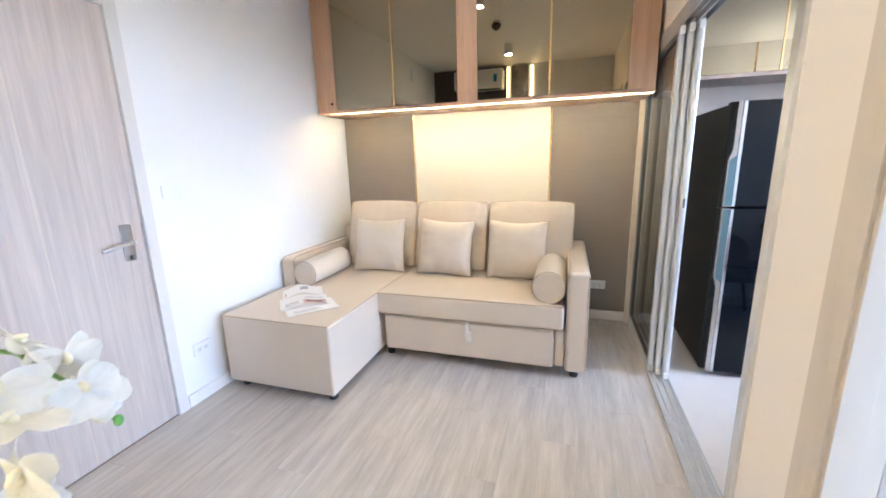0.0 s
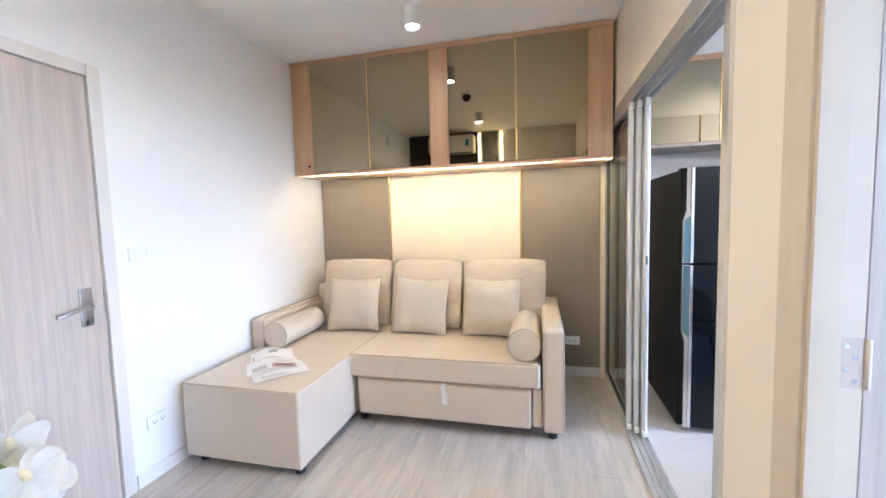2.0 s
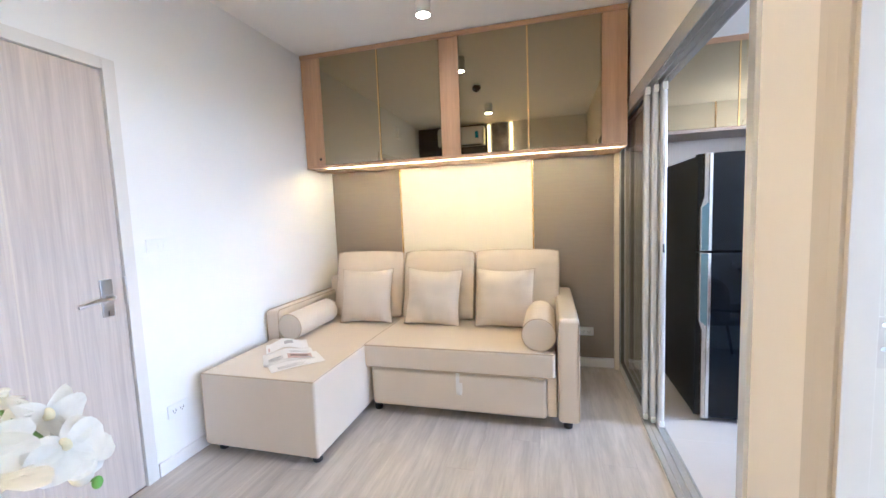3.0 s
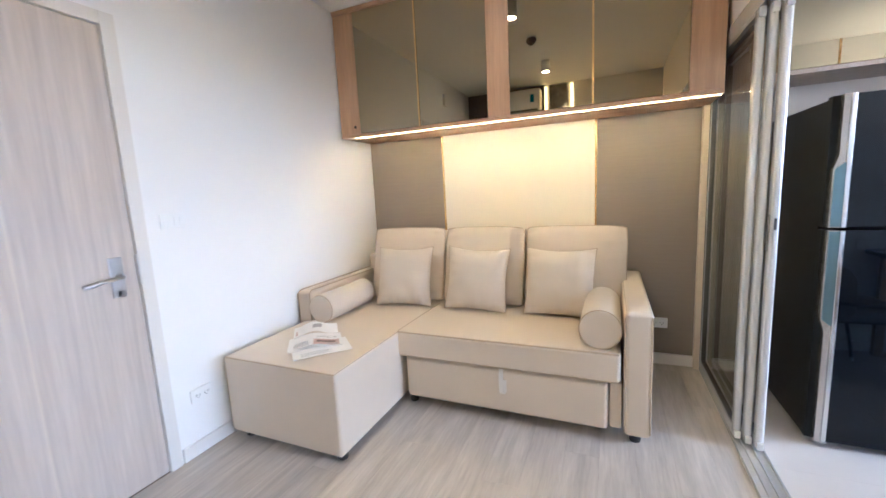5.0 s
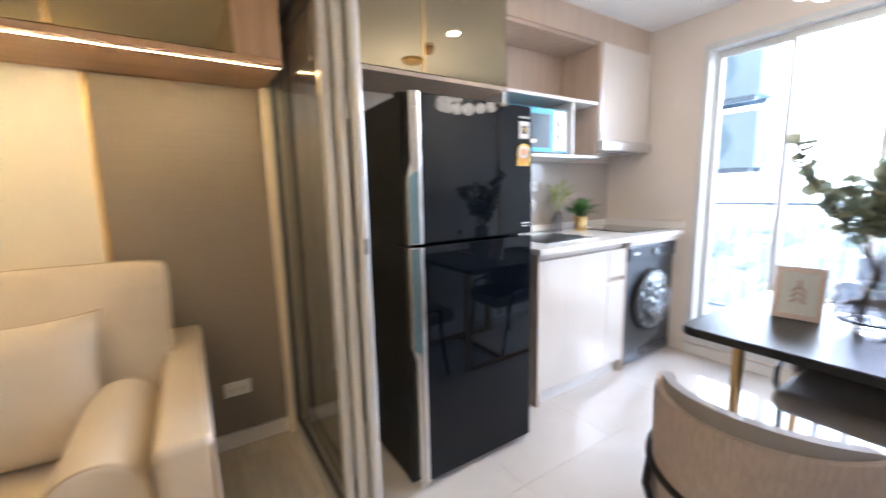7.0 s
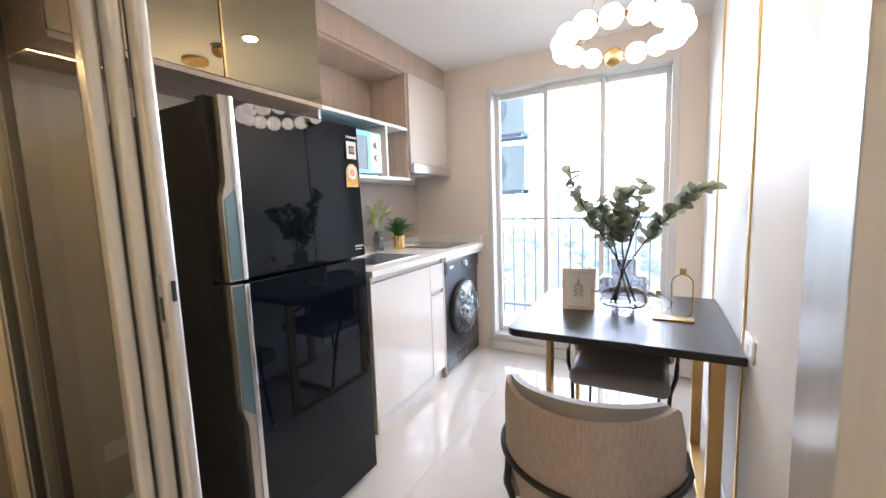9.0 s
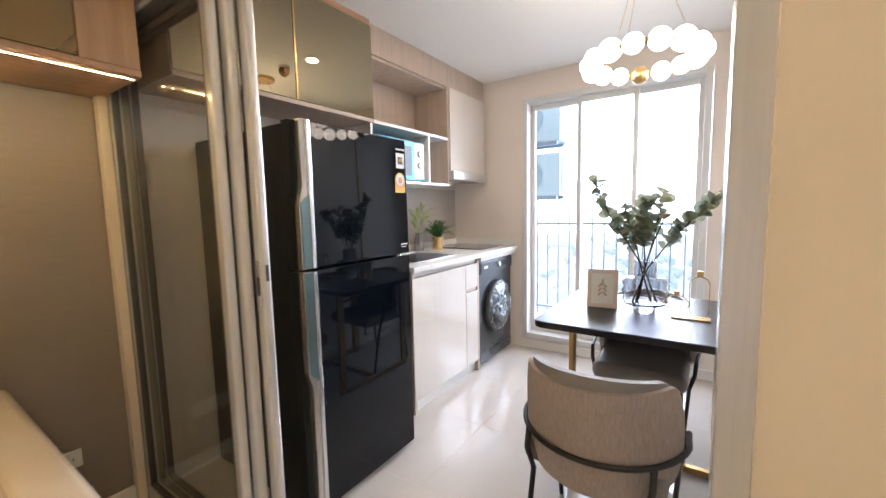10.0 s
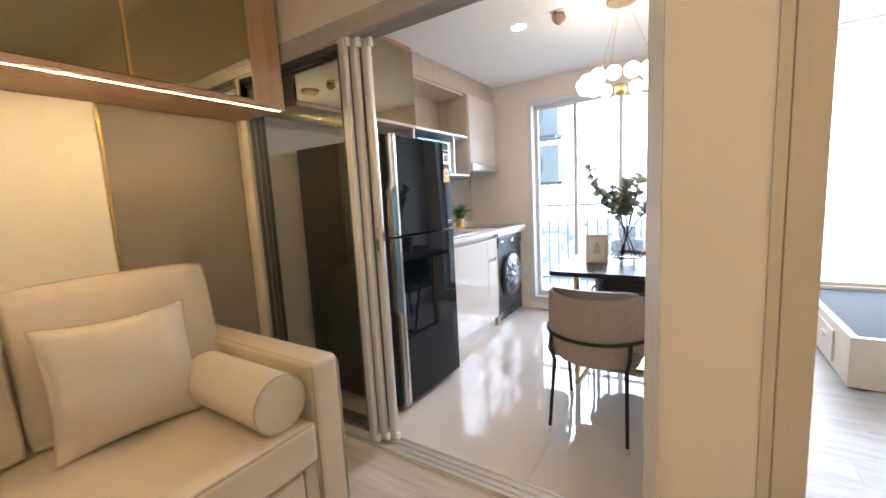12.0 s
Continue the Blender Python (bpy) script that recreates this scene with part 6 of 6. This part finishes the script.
# ---- balcony ----
structure("balcony_slab", bx(KX + 0.15, 4.62, KY - 0.4, BY + 0.3, -0.25, 0.06), CONCRETE, "pale concrete balcony floor")
structure("wall_balcony", bx(KX + 0.15, 4.62, BY + 0.0, BY + 0.2, 0.06, 2.9), CONCRETE, "pale rendered balcony side wall")
structure("balcony_soffit", bx(KX + 0.15, 4.62, KY - 0.4, BY + 0.3, 2.62, 2.9), CONCRETE, "pale balcony ceiling")
rail = thing("balcony_railing", (4.42, 2.4, 0.06), "grey steel balcony railing with upright bars", "railing")
part("handrail", bx(4.40, 4.44, 1.36, 3.69, 1.065, 1.090, 0.003), RAIL, rail)
part("bottom_rail", bx(4.405, 4.435, 1.36, 3.69, 0.14, 0.165, 0.003), RAIL, rail)
for k in range(20):
    y = 1.42 + k * 0.118
    tall = 1.36 if y > 2.55 else 1.065
    part("bar", bx(4.413, 4.427, y - 0.007, y + 0.007, 0.061, tall), RAIL, rail)
for z, h in ((1.37, 0.42), (1.90, 0.45)):
    cd = thing("condenser", (4.2, 3.3, z), "grey outdoor air-conditioning unit on wall brackets", "condenser", "condensers on the balcony")
    part("casing", bx(4.02, 4.32, 2.82, 3.66, z, z + h, 0.01), material("blue_grey_sheet_metal", (0.42, 0.53, 0.60), 0.5, stain=0.15) if h < 0.43 else casing, cd)
    casing = cd.children[0].data.materials[0]
    for k in range(9):
        part("louvre", bx(4.06 + k * 0.026, 4.072 + k * 0.026, 2.812, 2.8195, z + 0.03, z + h - 0.04), LOUVRE_BLUE, cd)
    part("grille", moved(lathe([(0.17, 0), (0.17, 0.012), (0.15, 0.014), (0.01, 0.014)], (0, 0, 0), 32), pose(4.0195, 3.16, z + h / 2, 0, -90)), LOUVRE_BLUE, cd, "round fan grille")
    part("bracket", joined(bx(4.04, 4.08, 2.86, 3.69, z - 0.035, z - 0.001), bx(4.26, 4.30, 2.86, 3.69, z - 0.035, z - 0.001)), RAIL, cd)

# ---- the city below ----
haze = glowing("bright_hazy_sky", (0.90, 0.95, 1.0), 5.0)
bm = bmesh.new()
cols = [[bm.verts.new((620 * math.cos(a), 620 * math.sin(a), z)) for z in (-40, 420)] for a in [radians(d) for d in range(-75, 76, 5)]]
for a, b in zip(cols, cols[1:]):
    bm.faces.new((a[0], b[0], b[1], a[1]))
structure("backdrop", bm, haze, "bright hazy sky over the city")
# added half-clear glowing sheet at 55 m, which veils the city like haze
HAZE_GLOW.use_nodes = True
ht = HAZE_GLOW.node_tree
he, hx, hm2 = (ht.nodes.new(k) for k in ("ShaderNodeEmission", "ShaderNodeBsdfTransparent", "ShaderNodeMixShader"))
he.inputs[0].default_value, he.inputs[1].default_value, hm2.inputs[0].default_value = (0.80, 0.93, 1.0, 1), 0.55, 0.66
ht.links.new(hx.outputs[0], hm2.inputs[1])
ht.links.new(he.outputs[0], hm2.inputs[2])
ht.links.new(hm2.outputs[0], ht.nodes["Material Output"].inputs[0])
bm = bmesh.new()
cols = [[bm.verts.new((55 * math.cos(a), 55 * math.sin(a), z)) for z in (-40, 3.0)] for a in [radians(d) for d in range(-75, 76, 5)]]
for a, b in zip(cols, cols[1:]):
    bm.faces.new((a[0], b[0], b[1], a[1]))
structure("backdrop_haze", bm, HAZE_GLOW, "see-through glowing sheet standing in for haze over the city")
structure("ground", bx(-2500, 2500, -2500, 2500, -41, -40), GROUND, "hazy city ground far below")
structure("building_below", bx(LX - 0.2, 4.6, RY0 - 0.2, BY + 0.25, -40, -0.26), CONCRETE, "storeys of the same tower below")
rc = random.Random(31)
HOUSE = bx(-0.5, 0.5, -0.5, 0.5, 0, 1)
ROOFM = bmesh.new()
q = [ROOFM.verts.new(p) for p in ((-0.55, -0.55, 1), (0.55, -0.55, 1), (0.55, 0.55, 1), (-0.55, 0.55, 1), (-0.5, 0, 1.45), (0.5, 0, 1.45))]
for f in ((0, 1, 5, 4), (2, 3, 4, 5), (1, 2, 5), (3, 0, 4), (3, 2, 1, 0)):
    ROOFM.faces.new([q[i] for i in f])
hm, rm = bpy.data.meshes.new("house_wall"), bpy.data.meshes.new("house_roof")
HOUSE.to_mesh(hm), ROOFM.to_mesh(rm)
hm.materials.append(CONCRETE), rm.materials.append(ROOFS)
for k in range(110):
    d, a = rc.uniform(60, 420), rc.uniform(-0.55, 0.55)
    w, l, h = rc.uniform(8, 18), rc.uniform(8, 16), rc.uniform(4, 12)
    hs = tagged(new("house", hm), "small pale house with a pitched roof in the city below", "house", "houses in the city below")
    hs.matrix_basis = Matrix.Translation((d * math.cos(a), 2 + d * math.sin(a), -40)) @ pose(0, 0, 0, 0, 0, rc.uniform(0, 90)) @ Matrix.Diagonal((w, l, h, 1))
    ro2 = new("roof", rm)
    ro2.parent = hs
blob = bmesh.new()
for k in range(260):
    d, a = rc.uniform(55, 450), rc.uniform(-0.6, 0.6)
    c = Vector((d * math.cos(a), 2 + d * math.sin(a), -40 + rc.uniform(2, 6)))
    for i in range(3):
        m = Matrix.Translation(c + Vector((rc.uniform(-3, 3), rc.uniform(-3, 3), rc.uniform(-1, 2)))) @ pose(0, 0, 0, rc.uniform(0, 90), rc.uniform(0, 90)) @ Matrix.Scale(rc.uniform(1.5, 3.6), 4)
        bmesh.ops.create_icosphere(blob, subdivisions=1, radius=1.0, matrix=m)
for v in blob.verts:
    v.co += Vector((rc.uniform(-0.5, 0.5), rc.uniform(-0.5, 0.5), rc.uniform(-0.5, 0.5)))
tagged(mesh_object("trees", blob, FOLIAGE), "hazy tree crowns in the city below", "trees", "", "stuff")

# ---- floor planks and tiles ----
def plank_mesh(w, l, h=0.012):
    bm = bx(0, w - 0.0005, 0, l - 0.0005, -h, 0)
    bmesh.ops.bevel(bm, geom=[e for e in bm.edges if all(v.co.z > -0.001 for v in e.verts)], offset=0.0004, segments=1, affect="EDGES")
    me = bpy.data.meshes.new("plank")
    bm.to_mesh(me)
    bm.free()
    return me


rng = random.Random(4)
PLANKS = {}


def lay(name, parent, mat, x0, x1, y0, y1, w, l, stagger):
    i, x = 0, x0
    while x < x1 - 0.004:
        ww = min(w, x1 - x)
        y = y0 - (l * (i * 0.37 % 1.0) if stagger else 0)
        while y < y1 - 0.004:
            a, b = max(y, y0), min(y + l, y1)
            if b - a > 0.01:
                key = (name, round(ww, 3), round(b - a, 3))
                if key not in PLANKS:
                    PLANKS[key] = plank_mesh(ww, b - a)
                    PLANKS[key].materials.append(mat)
                ob = new(name, PLANKS[key])
                ob.location = (x, a, 0.0)
                ob.parent = parent
            y += l
        x += w
        i += 1


lay("plank", floor_living, LAMINATE, LX, PX0 - 0.006, SY, BY - 0.001, 0.16, 1.22, True)
lay("plank", floor_bedroom, LAMINATE, PX0 - 0.005, PX1 + 0.02, DOOR_Y0, DOOR_Y1, 0.16, 1.22, True)
lay("plank", floor_bedroom, LAMINATE, PX1 + 0.021, RX, RY0, RY1, 0.16, 1.22, True)
lay("tile", floor_kitchen, TILE, SX1 + 0.001, KX, KY, BY, 0.60, 0.60, False)
